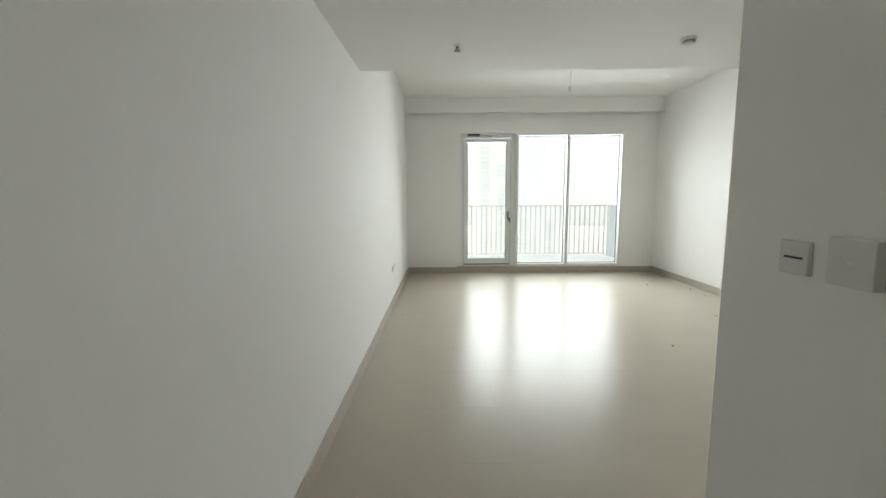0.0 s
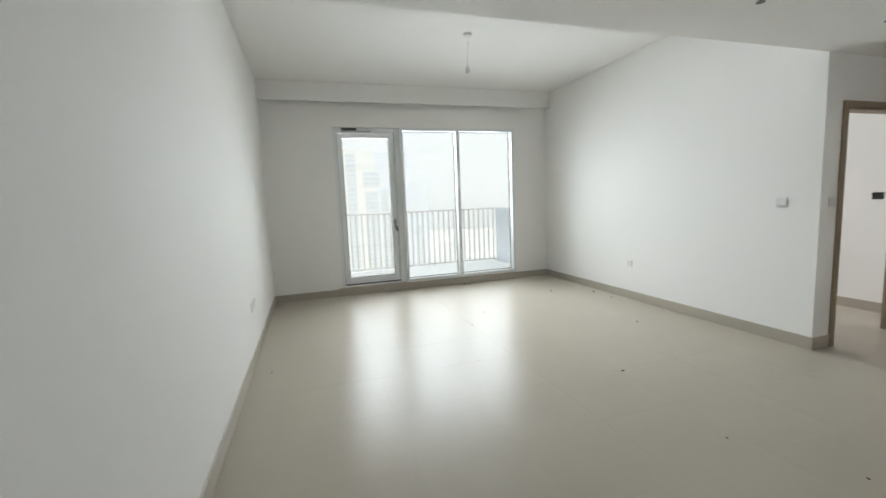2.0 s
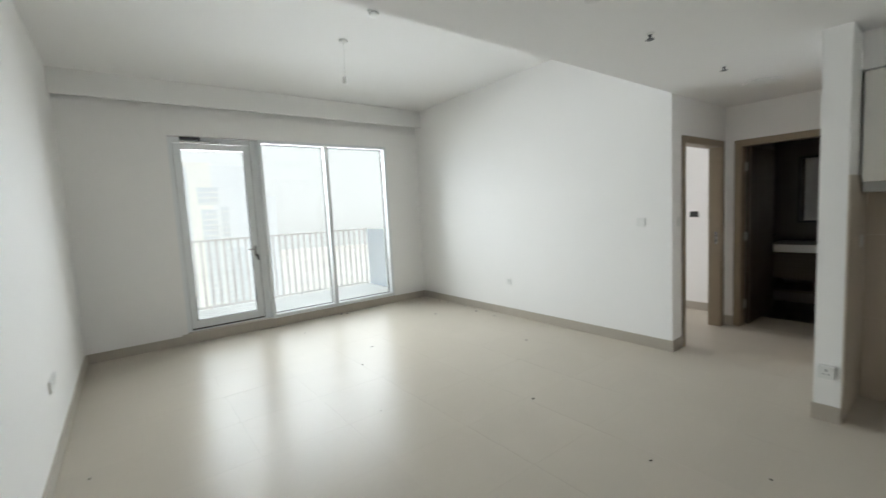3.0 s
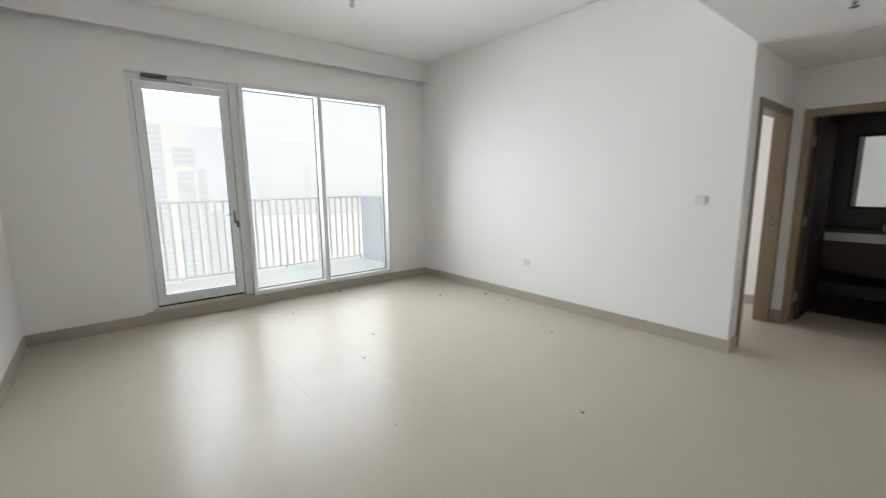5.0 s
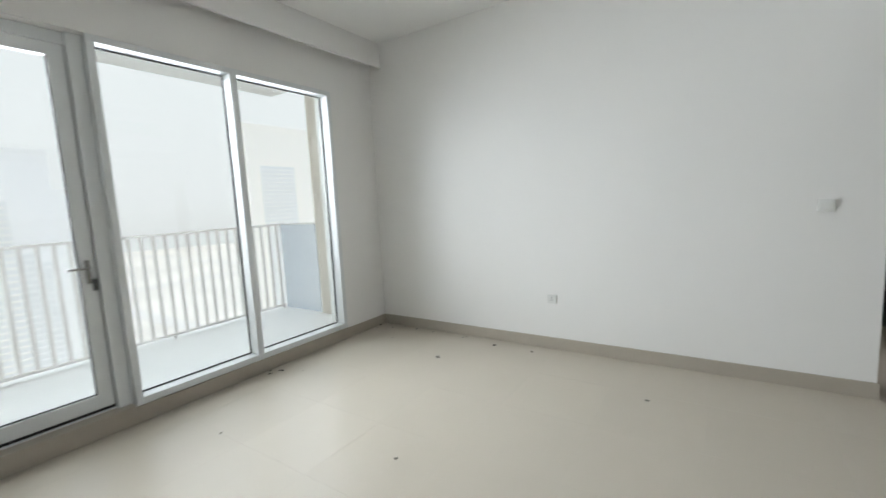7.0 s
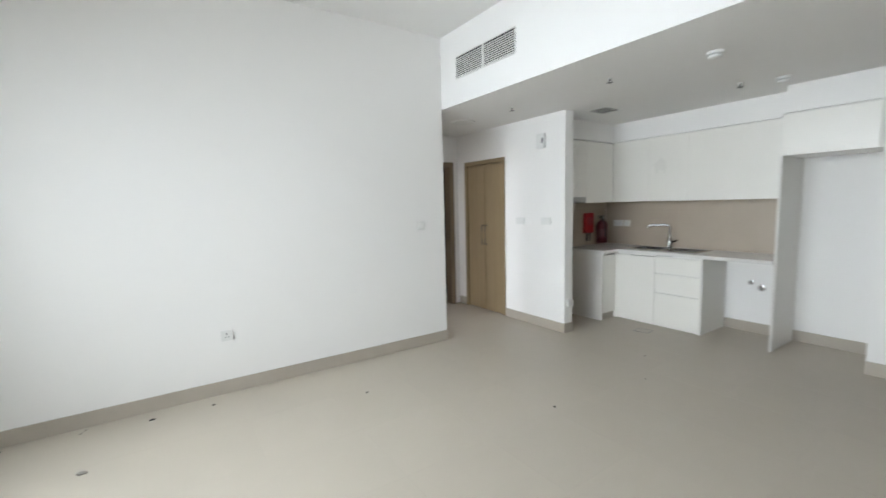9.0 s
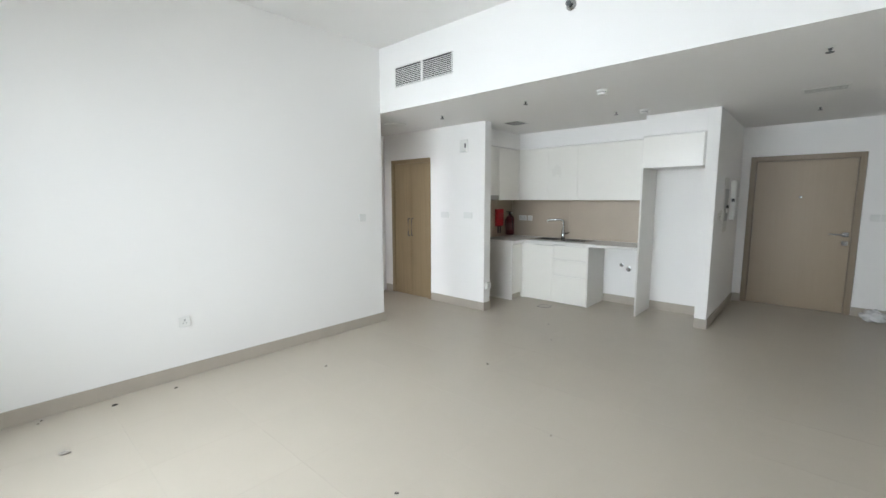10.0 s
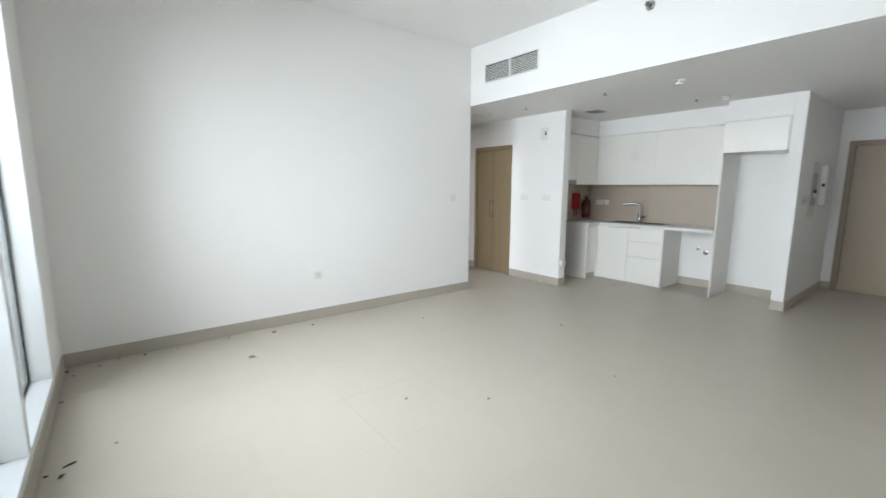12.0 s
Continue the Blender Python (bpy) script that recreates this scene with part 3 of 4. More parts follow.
part("latch", boxes([(-0.142, -0.055, -0.02, -0.1305, -0.02, 0.02)], 0.003), BLACK, o)
o = thing("alarm_unit", "white wall-mounted sounder with a dark lens", "alarm", (4.415, LOB_Y, 2.235), 180)
part("case", boxes([(-0.06, -0.045, -0.085, 0.06, 0, 0.085)], 0.008, 2), PLASTIC, o)
part("lens", boxes([(0.030, -0.052, -0.03, 0.052, -0.0455, 0.03)], 0.004), BLACK, o)
o = thing("thermostat", "small black-faced thermostat on the bedroom wall", "thermostat", (6.6, -3.80, 1.306), 270)
part("plate", boxes([(-0.06, -0.008, -0.045, 0.06, 0, 0.045)], 0.002), PLASTIC, o)
part("display", boxes([(-0.052, -0.016, -0.038, 0.052, -0.0085, 0.038)], 0.003), BLACK, o)

# ---- ceiling fittings ----
def sprinkler(x, y, z=ZL):
    o = thing("sprinkler", "small metal fire sprinkler head under the ceiling", "sprinkler", (x, y, z), group="sprinklers")
    part("rose", lathe([(0, 0), (0.026, 0), (0.024, -0.004), (0.013, -0.009), (0, -0.009)]), PLASTIC, o, smooth=True)
    part("body", lathe([(0, -0.0095), (0.011, -0.0095), (0.009, -0.022), (0.004, -0.025), (0.004, -0.034), (0, -0.034)]), DARKGREY, o, smooth=True)
    part("deflector", lathe([(0, -0.0345), (0.023, -0.0345), (0.023, -0.038), (0, -0.038)]), DARKGREY, o, smooth=True)


for x, y in ((0.80, -4.92), (4.28, -4.92), (2.61, -6.09), (0.84, -7.34), (3.12, -4.92)):
    sprinkler(x, y)


def detector(x, y, z, label="white round smoke detector on the ceiling"):
    o = thing("smoke_detector", label, "detector", (x, y, z), group="smoke detectors")
    part("base", lathe([(0, 0), (0.052, 0), (0.052, -0.012), (0.047, -0.016), (0, -0.016)]), PLASTIC, o, smooth=True)
    part("vent_ring", lathe([(0, -0.0165), (0.036, -0.0165), (0.036, -0.027), (0, -0.027)]), GREYP, o, smooth=True)
    part("cap", lathe([(0, -0.0275), (0.043, -0.0275), (0.040, -0.040), (0.024, -0.047), (0, -0.048)]), PLASTIC, o, smooth=True)


detector(2.365, -5.02, ZL)
detector(2.34, -6.22, ZL)
detector(2.36, -2.95, ZH)
o = thing("pendant_cord", "bare white pendant cord with a lamp holder, no bulb", "pendant", (2.39, -2.26, ZH))
part("ceiling_rose", lathe([(0, 0), (0.045, 0), (0.043, -0.018), (0.02, -0.03), (0, -0.03)]), PLASTIC, o, smooth=True)
part("cord", tube([(0, 0, -0.028), (0.004, 0, -0.10), (-0.002, 0.003, -0.2), (-0.006, 0.004, -0.3), (-0.012, 0.003, -0.352)], 0.0035, 8), PLASTIC, o, smooth=True)
part("lamp_holder", lathe([(0, -0.345), (0.01, -0.347), (0.019, -0.362), (0.02, -0.40), (0.017, -0.415), (0, -0.415)], Matrix.Translation((-0.012, 0.003, 0))), CREAM, o, smooth=True)
o = thing("access_disc", "flush white round ceiling disc in the lobby", "ceiling disc", (5.15, -4.93, ZL))
part("disc", lathe([(0, 0), (0.15, 0), (0.145, -0.012), (0.11, -0.02), (0, -0.022)]), PLASTIC, o, smooth=True)
o = thing("bulkhead_sensor", "chrome sidewall sprinkler with round cup on the bulkhead", "sprinkler", (2.369, YD, 3.055), 180)
part("cup", lathe([(0, 0), (0.042, 0), (0.042, 0.006), (0.026, 0.022), (0, 0.022)], pose(0, 0, 0, 90)), STEEL, o, smooth=True)
part("head", lathe([(0, 0.0225), (0.012, 0.0225), (0.01, 0.05), (0.022, 0.053), (0.022, 0.057), (0, 0.057)], pose(0, 0, 0, 90)), DARKGREY, o, smooth=True)


def grille(x0, x1, z0, z1, label):
    """Two framed panels of horizontal slats on the bulkhead face."""
    o = thing("air_grille", label, "air grille", (x1, YD, z0), 180)
    w, h = x1 - x0, z1 - z0
    # black sheet stands in for the unlit duct behind the slats
    part("duct_shade_sheet", boxes([(0, -0.002, 0, w, 0, h)]), BLACK, o)
    half = (w - 0.02) / 2
    part("divider", boxes([(half, -0.01, -0.006, half + 0.02, -0.0022, h + 0.006)]), PAINT, o)
    slat = mesh_of("slat", boxes([(0.004, -0.012, 0, half - 0.004, -0.0025, 0.0065)]), PLASTIC)
    n = 10
    for a in (0, half + 0.02):
        fr = part("frame", boxes([(a, -0.012, -0.008, a + half, -0.0022, 0.002), (a, -0.012, h - 0.002, a + half, -0.0022, h + 0.008), (a, -0.012, 0.002, a + 0.004, -0.0022, h - 0.002), (a + half - 0.004, -0.012, 0.002, a + half, -0.0022, h - 0.002)]), PLASTIC, o)
        for i in range(n):
            s = new("slat", slat)
            s.parent = fr
            s.location = (a, 0, 0.008 + i * (h - 0.016) / n)
    return o


grille(3.615, 4.46, 2.78, 2.985, "white slatted air-conditioning grille on the bulkhead, two panels")
grille(0.25, 1.085, 2.79, 2.985, "white slatted air grille high on the bulkhead")


def diffuser(x, y, w, d, n, label, half=0.004):
    o = thing("ceiling_vent", label, "ceiling vent", (x, y, ZL))
    # shade of the vent opening is a flush black sheet
    part("duct_shade_sheet", boxes([(-w / 2, -d / 2, -0.002, w / 2, d / 2, 0)]), BLACK, o)
    f = 0.02
    part("frame", boxes([(-w / 2 - f, -d / 2 - f, -0.004, -w / 2, d / 2 + f, 0), (w / 2, -d / 2 - f, -0.004, w / 2 + f, d / 2 + f, 0), (-w / 2, -d / 2 - f, -0.004, w / 2, -d / 2, 0), (-w / 2, d / 2, -0.004, w / 2, d / 2 + f, 0)], 0.001), PLASTIC, o)
    bm = boxes([(-w / 2, -half, -0.003, w / 2, half, -0.0022)])
    me = mesh_of("slat", bm, PLASTIC)
    for i in range(n):
        s = new("slat", me)
        s.parent = o
        s.location = (0, -d / 2 + (i + 0.5) * d / n, 0)


diffuser(0.81, -6.38, 0.30, 0.20, 4, "white slatted ceiling vent over the entrance", 0.016)
diffuser(3.89, -5.96, 0.22, 0.26, 4, "white square slatted ceiling vent over the kitchen")

# ---- kitchen ----
FY = -6.60      # front of the base units
splash = thing("splashback", "matt beige-brown tiled kitchen splashback", "splashback", (0, 0, 0))
for x0, x1, z0, z1 in ((2.452, 3.6495, 0.902, 1.51), (3.6503, 4.69, 0.902, 1.51)):
    part("tile", boxes([(x0, KB, z0, x1, KB + 0.008, z1)], 0.0008), SPLASH, splash)
for y0, y1, z0, z1 in ((-6.29, -5.672, 0.0, 0.60), (-6.29, -5.672, 0.602, 1.2), (-6.29, -5.672, 1.202, 1.62), (-7.19, -6.742, 0.902, 1.51), (-6.74, -6.292, 0.902, 1.51)):
    part("tile", boxes([(KE - 0.008, y0, z0, KE, y1, z1)], 0.0008), SPLASH, splash)
part("tile", boxes([(4.088, -5.678, 0.0, 4.69, -5.67, 1.62)], 0.0008), SPLASH, splash)

top = thing("worktop", "white stone L-shaped kitchen worktop", "worktop", (0, 0, 0))
part("slab", boxes([(2.452, KB + 0.009, 0.862, 3.21, FY + 0.02, 0.90), (4.07, KB + 0.009, 0.862, 4.69, FY + 0.02, 0.90), (3.21, KB + 0.009, 0.862, 4.07, -7.13, 0.90), (3.21, -6.72, 0.862, 4.07, FY + 0.02, 0.90)]), WORKTOP, top)
part("return_slab", boxes([(4.085, FY + 0.02, 0.862, 4.69, -6.285, 0.90)], 0.001), WORKTOP, top)

u = thing("base_cabinet", "white handleless base cupboard under the sink", "cabinet", (0, 0, 0))
part("body", boxes([(3.612, KB + 0.01, 0.0, 4.69, FY - 0.024, 0.70)]), CABSIDE, u)
part("door", boxes([(3.614, FY - 0.022, 0.012, 4.10, FY, 0.835)], 0.0015), CAB, u)
part("finger_rail", boxes([(3.614, FY - 0.024, 0.84, 4.10, FY - 0.014, 0.861)]), CABSIDE, u)
u = thing("drawer_cabinet", "white handleless base unit with three drawers", "cabinet", (0, 0, 0))
part("body", boxes([(3.10, KB + 0.01, 0.0, 3.61, FY - 0.024, 0.70)]), CABSIDE, u)
part("side_panel", boxes([(3.082, KB + 0.01, 0.0, 3.099, FY, 0.861)], 0.001), CABSIDE, u)
for z0, z1 in ((0.012, 0.405), (0.42, 0.64), (0.655, 0.835)):
    part("drawer", boxes([(3.101, FY - 0.022, z0, 3.611, FY, z1)], 0.0015), CAB, u)
    part("shadow_rail", boxes([(3.101, FY - 0.024, z1 + 0.0005, 3.611, FY - 0.016, z1 + 0.0145)]), CABSIDE, u)
u = thing("corner_cabinet", "white corner base cupboard beside the cooker space", "cabinet", (0, 0, 0))
part("end_panel", boxes([(4.115, -6.31, 0.0, 4.69, -6.29, 0.861)], 0.001), CABSIDE, u)
part("door", boxes([(4.125, -6.598, 0.085, 4.145, -6.312, 0.835)], 0.0015), CAB, u)
part("plinth", boxes([(4.15, -6.598, 0.0, 4.165, -6.312, 0.08)]), SKIRT, u)
part("body", boxes([(4.17, -6.598, 0.0, 4.69, -6.312, 0.70)]), CABSIDE, u)
part("filler", boxes([(4.102, -6.622, 0.0, 4.145, -6.5995, 0.861)], 0.001), CAB, u)
part("finger_rail", boxes([(4.148, -6.598, 0.838, 4.16, -6.312, 0.861)]), CABSIDE, u)

solid("tall_panel", boxes([(2.43, KB + 0.002, 0.0, 2.449, FY, 2.284)], 0.001), CABSIDE, "tall white end panel between worktop and fridge space", "cabinet panel")
u = thing("fridge_cupboard", "white cupboard over the empty fridge space", "cabinet", (0, 0, 0))
part("body", boxes([(1.775, KB + 0.002, 1.90, 2.428, FY - 0.004, 2.283)]), CABSIDE, u)
part("door", boxes([(1.785, FY - 0.002, 1.895, 2.44, FY + 0.02, 2.265)], 0.0015), CAB, u)
UF = -6.87
SEAMS = (2.452, 2.95, 3.40, 3.87, 4.37)
for i, (a, b) in enumerate(zip(SEAMS, SEAMS[1:])):
    u = thing("wall_cupboard", "white handleless kitchen wall cupboard", "cabinet", (0, 0, 0), group="kitchen wall cupboards")
    part("body", boxes([(a + 0.001, KB + 0.002, 1.515, b - 0.001, UF - 0.022, 2.288)]), CABSIDE, u)
    part("door", boxes([(a + 0.0008, UF - 0.02, 1.50, b - 0.0008, UF + (0.006 if i == 0 else 0.0), 2.285)], 0.0015), CAB, u)
u = thing("wall_cupboard", "white wall cupboard over the cooker space", "cabinet", (0, 0, 0), group="kitchen wall cupboards")
part("body", boxes([(4.392, -6.868, 1.60, 4.69, -5.682, 2.276)]), CABSIDE, u)
part("door", boxes([(4.37, -6.30, 1.575, 4.39, -5.69, 2.279)], 0.0015), CAB, u)
part("door", boxes([(4.37, -6.868, 1.50, 4.39, -6.3006, 2.279)], 0.0015), CAB, u)
hood = thing("extractor_hood", "slim grey metal extractor hood under the cupboard", "extractor hood", (0, 0, 0))
part("case", boxes([(4.38, -6.31, 1.505, 4.685, -5.69, 1.573)], 0.003), GREYP, hood)
part("filter", boxes([(4.42, -6.27, 1.500, 4.66, -5.77, 1.5045)]), DARKGREY, hood)

sink = thing("kitchen_sink", "inset stainless steel sink with drainer", "sink", (0, 0, 0.9))
sb = bmesh.new()
for b in ((3.205, -7.135, 0.001, 4.075, -7.085, 0.005), (3.205, -6.765, 0.001, 4.075, -6.715, 0.005), (3.205, -7.085, 0.001, 3.25, -6.765, 0.005), (4.03, -7.085, 0.001, 4.075, -6.765, 0.005), (3.60, -7.085, 0.001, 3.66, -6.765, 0.005)):
    t = boxes([b])
    me = bpy.data.meshes.new("rim_piece")
    t.to_mesh(me)
    t.free()
    sb.from_mesh(me)
    bpy.data.meshes.remove(me)
part("rim", sb, STEEL, sink)
part("bowl", boxes([(3.66, -7.085, -0.17, 3.668, -6.765, 0.0045), (4.022, -7.085, -0.17, 4.03, -6.765, 0.0045), (3.668, -7.085, -0.17, 4.022, -7.077, 0.0045), (3.668, -6.773, -0.17, 4.022, -6.765, 0.0045), (3.66, -7.085, -0.178, 4.03, -6.765, -0.171)]), STEEL, sink)
part("drain", lathe([(0, -0.17), (0.045, -0.17), (0.045, -0.167), (0.03, -0.166), (0, -0.168)], Matrix.Translation((3.845, -6.925, 0))), CHROME, sink, smooth=True)
part("drainer", boxes([(3.25, -7.085, -0.006, 3.60, -6.765, 0.0015)]), STEEL, sink)
for i in range(6):
    part("rib", boxes([(3.27, -7.05 + i * 0.05, 0.0018, 3.58, -7.04 + i * 0.05, 0.0045)], 0.001), STEEL, sink)
tap = thing("kitchen_tap", "tall chrome swivel mixer tap with a flat swung spout", "tap", (3.70, -7.09, 0.906))
part("base", lathe([(0, 0), (0.032, 0), (0.032, 0.008), (0.025, 0.014), (0.025, 0.125), (0.021, 0.132), (0, 0.132)]), CHROME, tap, smooth=True)
part("spout", tube([(0, 0, 0.132), (0, 0, 0.255), (0.005, 0.002, 0.274), (0.018, 0.006, 0.286), (0.05, 0.014, 0.29), (0.21, 0.062, 0.284), (0.232, 0.069, 0.276), (0.238, 0.071, 0.250)], 0.0145), CHROME, tap, smooth=True)
part("lever", tube([(-0.022, 0, 0.075), (-0.055, 0.004, 0.08), (-0.10, 0.008, 0.098)], 0.010), CHROME, tap, smooth=True)

for x, z, r, lab in ((2.83, 0.565, 0.022, "chrome washing machine water valve"), (2.73, 0.515, 0.03, "grey plastic waste outlet on the wall")):
    o = thing("wall_valve", lab, "valve", (x, KB, z), 180)
    part("rose", lathe([(0, 0), (r * 1.25, 0), (r * 1.2, 0.006), (r * 0.5, 0.01), (0, 0.01)], pose(0, 0, 0, 90)), STEEL, o, smooth=True)
    part("stem", lathe([(0, 0.0105), (r * 0.7, 0.0105), (r * 0.7, 0.045), (r * 0.5, 0.05), (0, 0.05)], pose(0, 0, 0, 90)), STEEL, o, smooth=True)

blk = thing("fire_blanket", "red fire blanket pouch with dark pull tapes", "fire blanket", (KE - 0.008, -6.755, 1.355), 270)
part("pouch", boxes([(-0.095, -0.05, -0.28, 0.095, 0, 0.0)], 0.012, 2), REDCLOTH, blk)
part("label", boxes([(-0.065, -0.0515, -0.17, 0.065, -0.0502, -0.06)]), mat("red_label", (0.33, 0.012, 0.02), 0.5), blk)
for x in (-0.035, 0.03):
    part("tape", boxes([(x - 0.012, -0.03, -0.395, x + 0.012, -0.022, -0.2805)], 0.001), BLACK, blk)
ext = thing("fire_extinguisher", "small dark red fire extinguisher on a wall bracket", "fire extinguisher", (KE - 0.093, -6.985, 0.925))
bottle = part("cylinder", lathe([(0, 0), (0.066, 0), (0.073, 0.012), (0.073, 0.25), (0.066, 0.285), (0.045, 0.312), (0.022, 0.322), (0.022, 0.34), (0, 0.34)]), RED, ext, smooth=True)
part("label", lathe([(0.0736, 0.08), (0.0736, 0.2)], n=28), mat("extinguisher_label", (0.16, 0.05, 0.055), 0.4, spread=0.5, scale=30), bottle)
head = part("valve_head", boxes([(-0.02, -0.02, 0.341, 0.02, 0.02, 0.375)], 0.003), BLACK, ext)
part("lever", boxes([(-0.012, -0.014, 0.376, 0.012, 0.10, 0.388), (-0.01, 0.022, 0.352, 0.01, 0.09, 0.36)], 0.002), BLACK, head)
part("gauge", cyl(bmesh.new(), (-0.0205, 0, 0.358), (-0.032, 0, 0.358), 0.014), LABELW, head, smooth=True)
part("hose", tube([(0, 0.022, 0.355), (-0.04, 0.062, 0.345), (-0.08, 0.066, 0.28), (-0.084, 0.04, 0.16), (-0.08, 0.03, 0.09)], 0.010), BLACK, head, smooth=True)
part("bracket", boxes([(0.0735, -0.025, 0.12, 0.0845, 0.025, 0.26)]), BLACK, ext)

cover = thing("floor_cover", "square tiled floor access cover with a thin metal rim", "floor cover", (3.565, -6.305, 0.0), 8)
part("rim", boxes([(-0.08, -0.08, 0.0, 0.08, -0.075, 0.003), (-0.08, 0.075, 0.0, 0.08, 0.08, 0.003), (-0.08, -0.075, 0.0, -0.075, 0.075, 0.003), (0.075, -0.075, 0.0, 0.08, 0.075, 0.003)]), DARKGREY, cover)
part("lid", boxes([(-0.073, -0.073, 0.0, 0.073, 0.073, 0.0025)], 0.0005), SKIRT, cover)

# ---- bathroom ----
van = thing("vanity_unit", "wall-hung dark wood vanity with thick white top", "vanity", (0, 0, 0))
part("countertop", boxes([(7.22, -5.98, 0.765, 7.845, -4.45, 0.865)], 0.004), WORKTOP, van)
part("apron", boxes([(7.25, -5.97, 0.42, 7.84, -4.47, 0.769)], 0.002), VANWOOD, van)
part("shelf", boxes([(7.25, -5.97, 0.24, 7.84, -4.47, 0.27)], 0.002), VANWOOD, van)
part("side_panel", boxes([(7.25, -4.469, 0.24, 7.84, -4.45, 0.769)]), VANWOOD, van)
tap2 = thing("basin_tap", "chrome basin mixer tap", "tap", (7.62, -4.98, 0.86))
part("body", lathe([(0, 0), (0.026, 0), (0.022, 0.01), (0.02, 0.12), (0, 0.125)]), CHROME, tap2, smooth=True)
part("spout", tube([(-0.01, 0, 0.10), (-0.06, 0, 0.11), (-0.12, 0, 0.095)], 0.011), CHROME, tap2, smooth=True)
mir = thing("bathroom_mirror", "dark framed rectangular mirror over the vanity", "mirror", (7.85, -4.62, 1.11))
part("glass", boxes([(-0.012, -1.30, 0.03, -0.002, -0.03, 0.86)]), MIRROR, mir)
for b in ((-0.03, -1.33, 0, -0.001, 0, 0.029), (-0.03, -1.33, 0.861, -0.001, 0, 0.89), (-0.03, -0.029, 0.029, -0.001, 0, 0.861), (-0.03, -1.33, 0.029, -0.001, -1.301, 0.861)):
    part("frame", boxes([b]), BLACK, mir)

# ---- outside ----
GZ = -95.0
structure("ground", boxes([(-1500, 6, GZ - 1, 1500, 1500, GZ)]), SAND, "desert ground far below, paled by haze glow")
structure("road", boxes([(-900, 330, GZ, 900, 352, GZ + 0.3), (-900, 620, GZ, 900, 640, GZ + 0.3), (160, 352, GZ, 176, 620, GZ + 0.3), (-60, 352, GZ, -48, 620, GZ + 0.3), (420, 352, GZ, 436, 1400, GZ + 0.3)]), ROADM, "roads across the desert, paled by haze glow")

hz = bpy.data.materials.new("hazy_sky")
hz.use_nodes = True
hn = hz.node_tree
hn.nodes.remove(hn.nodes["Principled BSDF"])
em = hn.nodes.new("ShaderNodeEmission")
geo = hn.nodes.new("ShaderNodeTexCoord")
sep = hn.nodes.new("ShaderNodeSeparateXYZ")
mr = hn.nodes.new("ShaderNodeMapRange")
mr.inputs["From Min"].default_value, mr.inputs["From Max"].default_value = -60, 2900
rp = hn.nodes.new("ShaderNodeValToRGB")
# top colour, above the view, is boosted to brighten the balcony
rp.color_ramp.elements[0].color, rp.color_ramp.elements[1].color = (0.86, 0.84, 0.81, 1), (3.4, 3.55, 3.7, 1)
rp.color_ramp.elements.new(0.04).color = (0.93, 0.915, 0.89, 1)
rp.color_ramp.elements.new(0.16).color = (0.96, 0.955, 0.935, 1)
rp.color_ramp.elements.new(0.3).color = (0.98, 1.0, 1.0, 1)
em.inputs["Strength"].default_value = 1.38
for a, b in ((geo.outputs["Object"], sep.inputs[0]), (sep.outputs["Z"], mr.inputs["Value"]), (mr.outputs[0], rp.inputs[0]), (rp.outputs[0], em.inputs["Color"]), (em.outputs[0], hn.nodes["Material Output"].inputs["Surface"])):
    hn.links.new(a, b)
bk = bmesh.new()
R = 1400.0
ring = [(R * math.cos(radians(a)), 10 + R * math.sin(radians(a))) for a in range(0, 181, 6)]
lo = [bk.verts.new((x, y, GZ)) for x, y in ring]
hi = [bk.verts.new((x, y, 4200)) for x, y in ring]
for i in range(len(ring) - 1):
    bk.faces.new([lo[i], lo[i + 1], hi[i + 1], hi[i]])
structure("backdrop", bk, hz, "glowing hazy sky backdrop, raised in brightness above the view")


def tower(name, x0, x1, y0, y1, top, strips, body, label, step=None):
    """A high block with recessed glazed strips on its south face: (x0, x1, ztop)."""
    o = thing(name, label, "building", (0, 0, GZ))
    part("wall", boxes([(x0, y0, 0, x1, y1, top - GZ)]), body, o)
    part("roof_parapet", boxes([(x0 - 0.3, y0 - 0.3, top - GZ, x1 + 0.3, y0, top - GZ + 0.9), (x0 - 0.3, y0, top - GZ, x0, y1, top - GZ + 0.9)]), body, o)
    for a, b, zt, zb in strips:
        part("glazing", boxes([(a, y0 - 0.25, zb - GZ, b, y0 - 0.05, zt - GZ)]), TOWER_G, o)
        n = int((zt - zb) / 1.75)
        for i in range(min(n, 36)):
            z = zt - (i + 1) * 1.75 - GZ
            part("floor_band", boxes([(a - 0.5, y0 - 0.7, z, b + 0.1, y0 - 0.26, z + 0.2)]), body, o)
    return o


D = 150.0
tower("tower_block", 13.5, 24.8, D, D + 22, 20.6, ((14.4, 18.0, 19.9, GZ), (20.4, 26.6, 13.3, 7.6), (21.0, 25.7, 6.1, GZ), (26.7, 29.2, 6.8, GZ)), TOWER_A, "cream high-rise block with tall glazed strips, haze put in as glow")
tower("tower_block", 24.8, 39.0, D + 2, D + 26, 19.8, ((28.8, 33.4, -7.2, GZ), (34.6, 36.6, -10.0, GZ)), TOWER_B, "pale grey high-rise block, haze put in as glow")
tower("tower_block", 39.0, 45.8, D + 4, D + 26, 9.2, ((40.4, 43.5, -7.5, GZ),), TOWER_B, "lower pale high-rise wing, haze put in as glow")
tower("tower_block", 103.0, 142.0, 160, 164, 36.5, ((108.8, 126, 20, GZ),), TOWER_A, "distant pale tower, haze put in as glow")

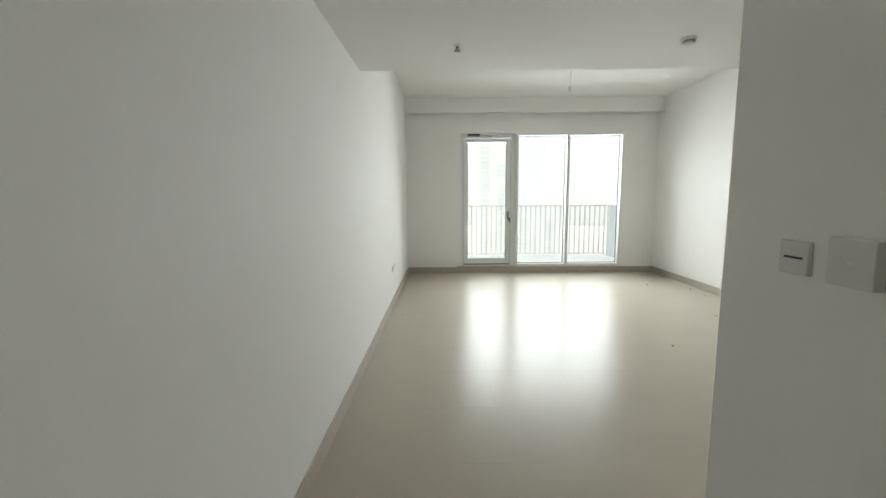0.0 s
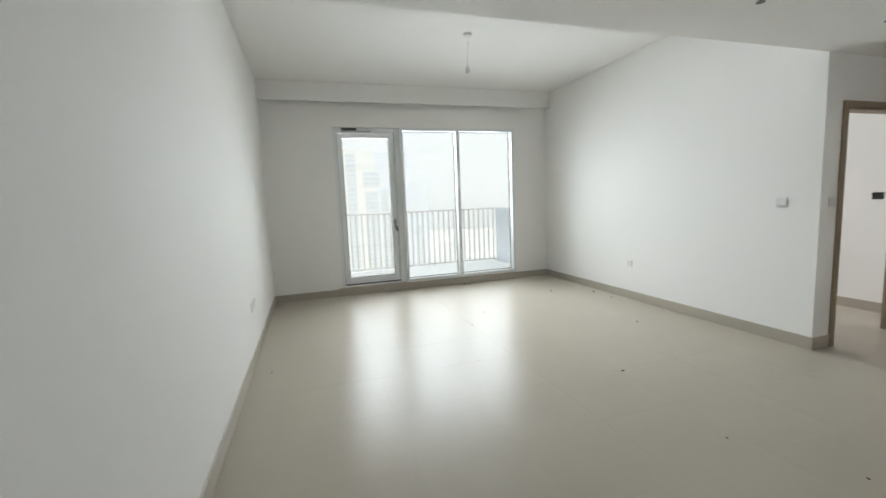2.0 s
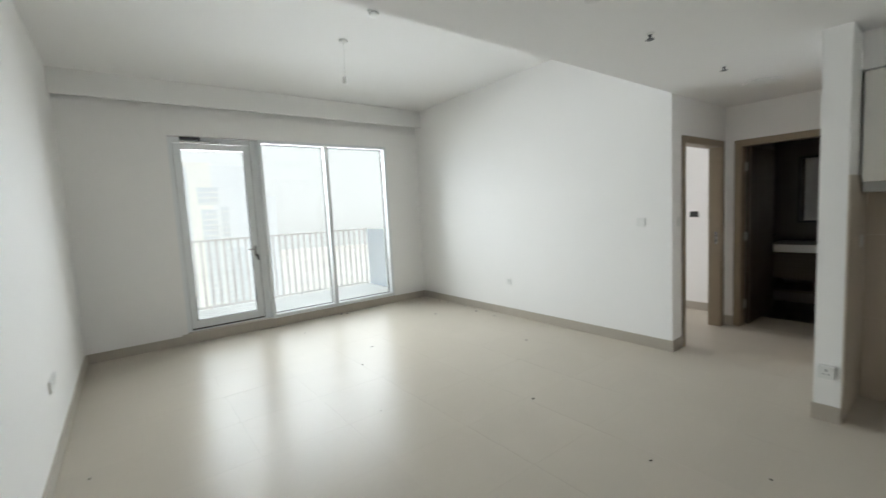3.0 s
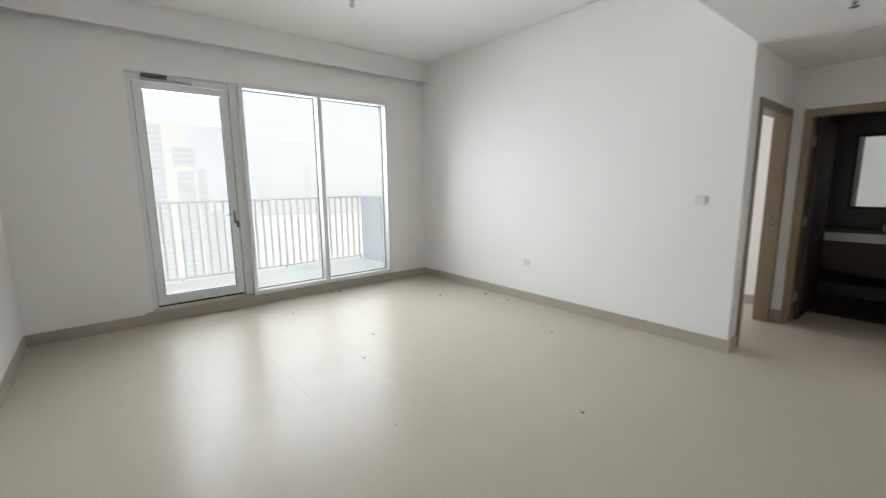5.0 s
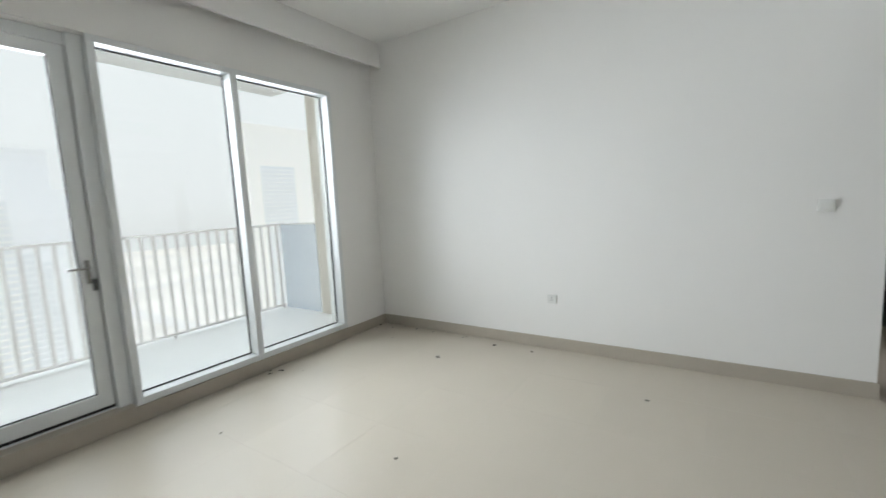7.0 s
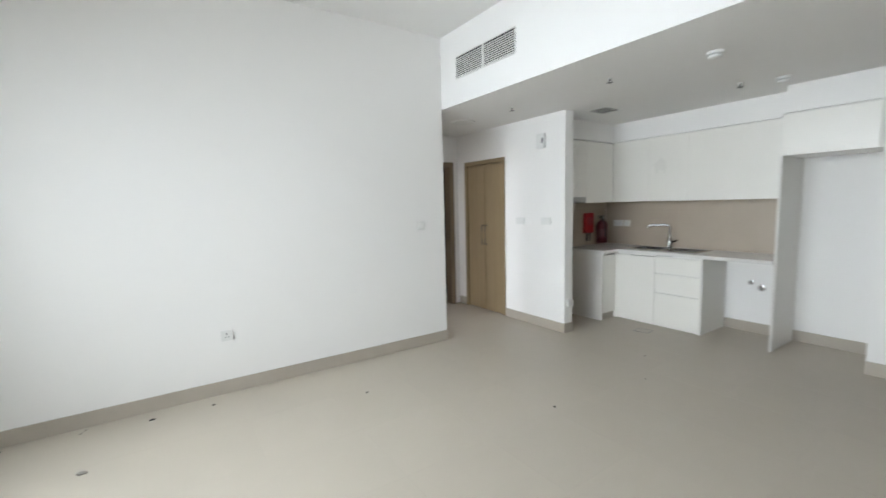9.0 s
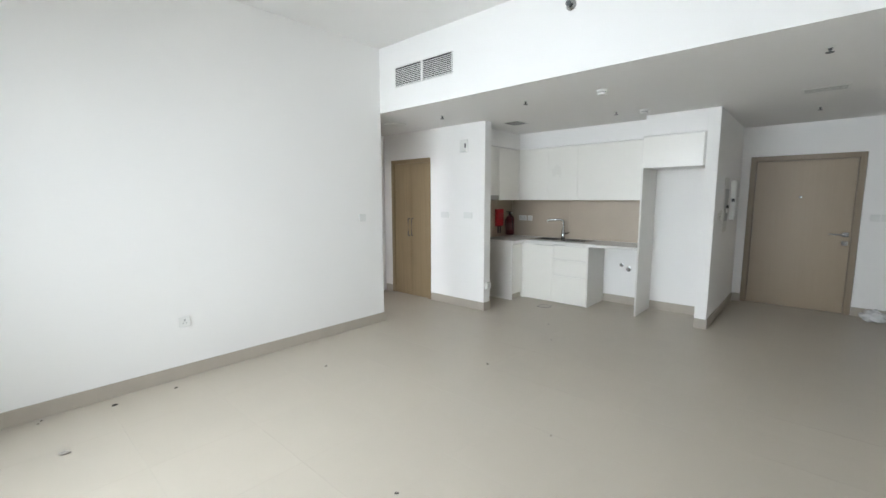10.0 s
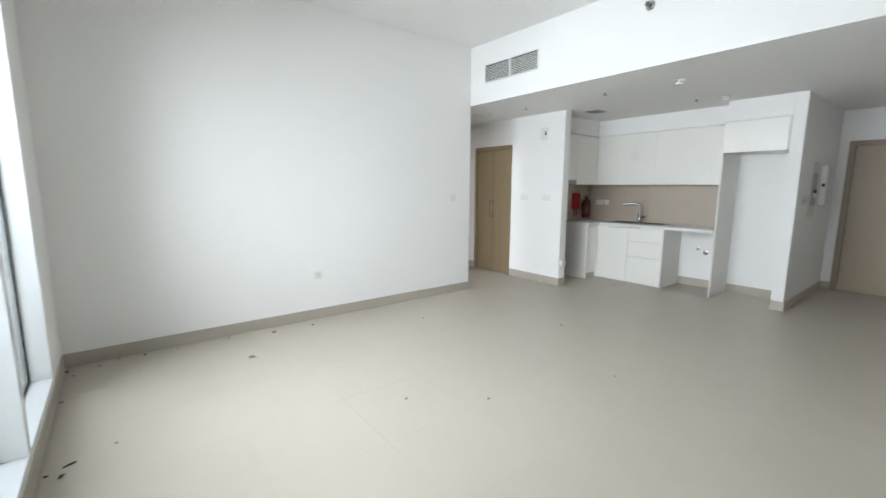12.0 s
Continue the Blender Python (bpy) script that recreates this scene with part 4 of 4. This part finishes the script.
# ---- small things on the floor ----
bag = bmesh.new()
bmesh.ops.create_icosphere(bag, subdivisions=4, radius=1)
for v in bag.verts:
    n = noise.noise(v.co * 2.2) * 0.3 + noise.noise(v.co * 6) * 0.13
    s = 1 + n
    v.co = Vector((v.co.x * 0.12 * s, v.co.y * 0.14 * s, max(0.0, 0.055 + v.co.z * 0.08 * s)))
solid("plastic_bag", bag, BAG, "crumpled white plastic bag on the floor by the entrance", "bag", smooth=True, at=(0.15, -8.34, 0.0005))


def crumb(x, y, size, material, flat, slim=0.55, turn=None):
    bm = bmesh.new()
    bmesh.ops.create_icosphere(bm, subdivisions=1, radius=1)
    ph = random.uniform(0, 50)
    for v in bm.verts:
        s = 1 + noise.noise(v.co * 1.7 + Vector((ph, 0, 0))) * 0.7
        v.co = Vector((v.co.x * size * s, v.co.y * size * slim * s, max(0, v.co.z * flat * s + flat * 0.5)))
    solid("debris", bm, material, "small crumb of dark dirt on the floor" if material is DIRT else "small grey dust clump on the floor", "debris", "floor debris", True, (x, y, 0.0006), random.uniform(0, 180) if turn is None else turn)


for x, y, s, mt in ((2.29, -0.717, 0.012, DIRT), (2.30, -2.378, 0.015, DIRT), (4.05, -1.28, 0.03, DUST), (4.57, -1.61, 0.022, DIRT), (4.56, -2.005, 0.016, DIRT), (3.101, -0.07, 0.014, DIRT),
                    (4.66, -0.80, 0.014, DUST), (4.03, -3.063, 0.02, DUST), (2.65, -1.93, 0.014, DUST), (2.945, -4.083, 0.018, DIRT), (4.69, -0.38, 0.02, DUST), (4.67, -0.56, 0.016, DIRT), (4.60, -0.26, 0.022, DUST), (4.68, -1.22, 0.009, DIRT), (3.05, -0.127, 0.015, DIRT), (3.24, -0.35, 0.012, DUST),
                    (4.612, -0.057, 0.025, DIRT), (4.50, -0.10, 0.012, DIRT), (0.17, -2.915, 0.012, DIRT), (2.818, -5.08, 0.010, DIRT), (3.113, -5.58, 0.010, DIRT), (4.3, -0.5, 0.010, DUST), (4.64, -1.2, 0.010, DUST), (1.95, -3.4, 0.008, DIRT)):
    crumb(x, y + 0.03, s, mt, s * 0.35)
crumb(3.154, -0.13, 0.042, DIRT, 0.005, 0.18, 115)
for x, y, s in ((3.066, -0.101, 0.014), (4.028, -0.035, 0.018)):
    crumb(x, y, s, DIRT, s * 0.25, 0.4)
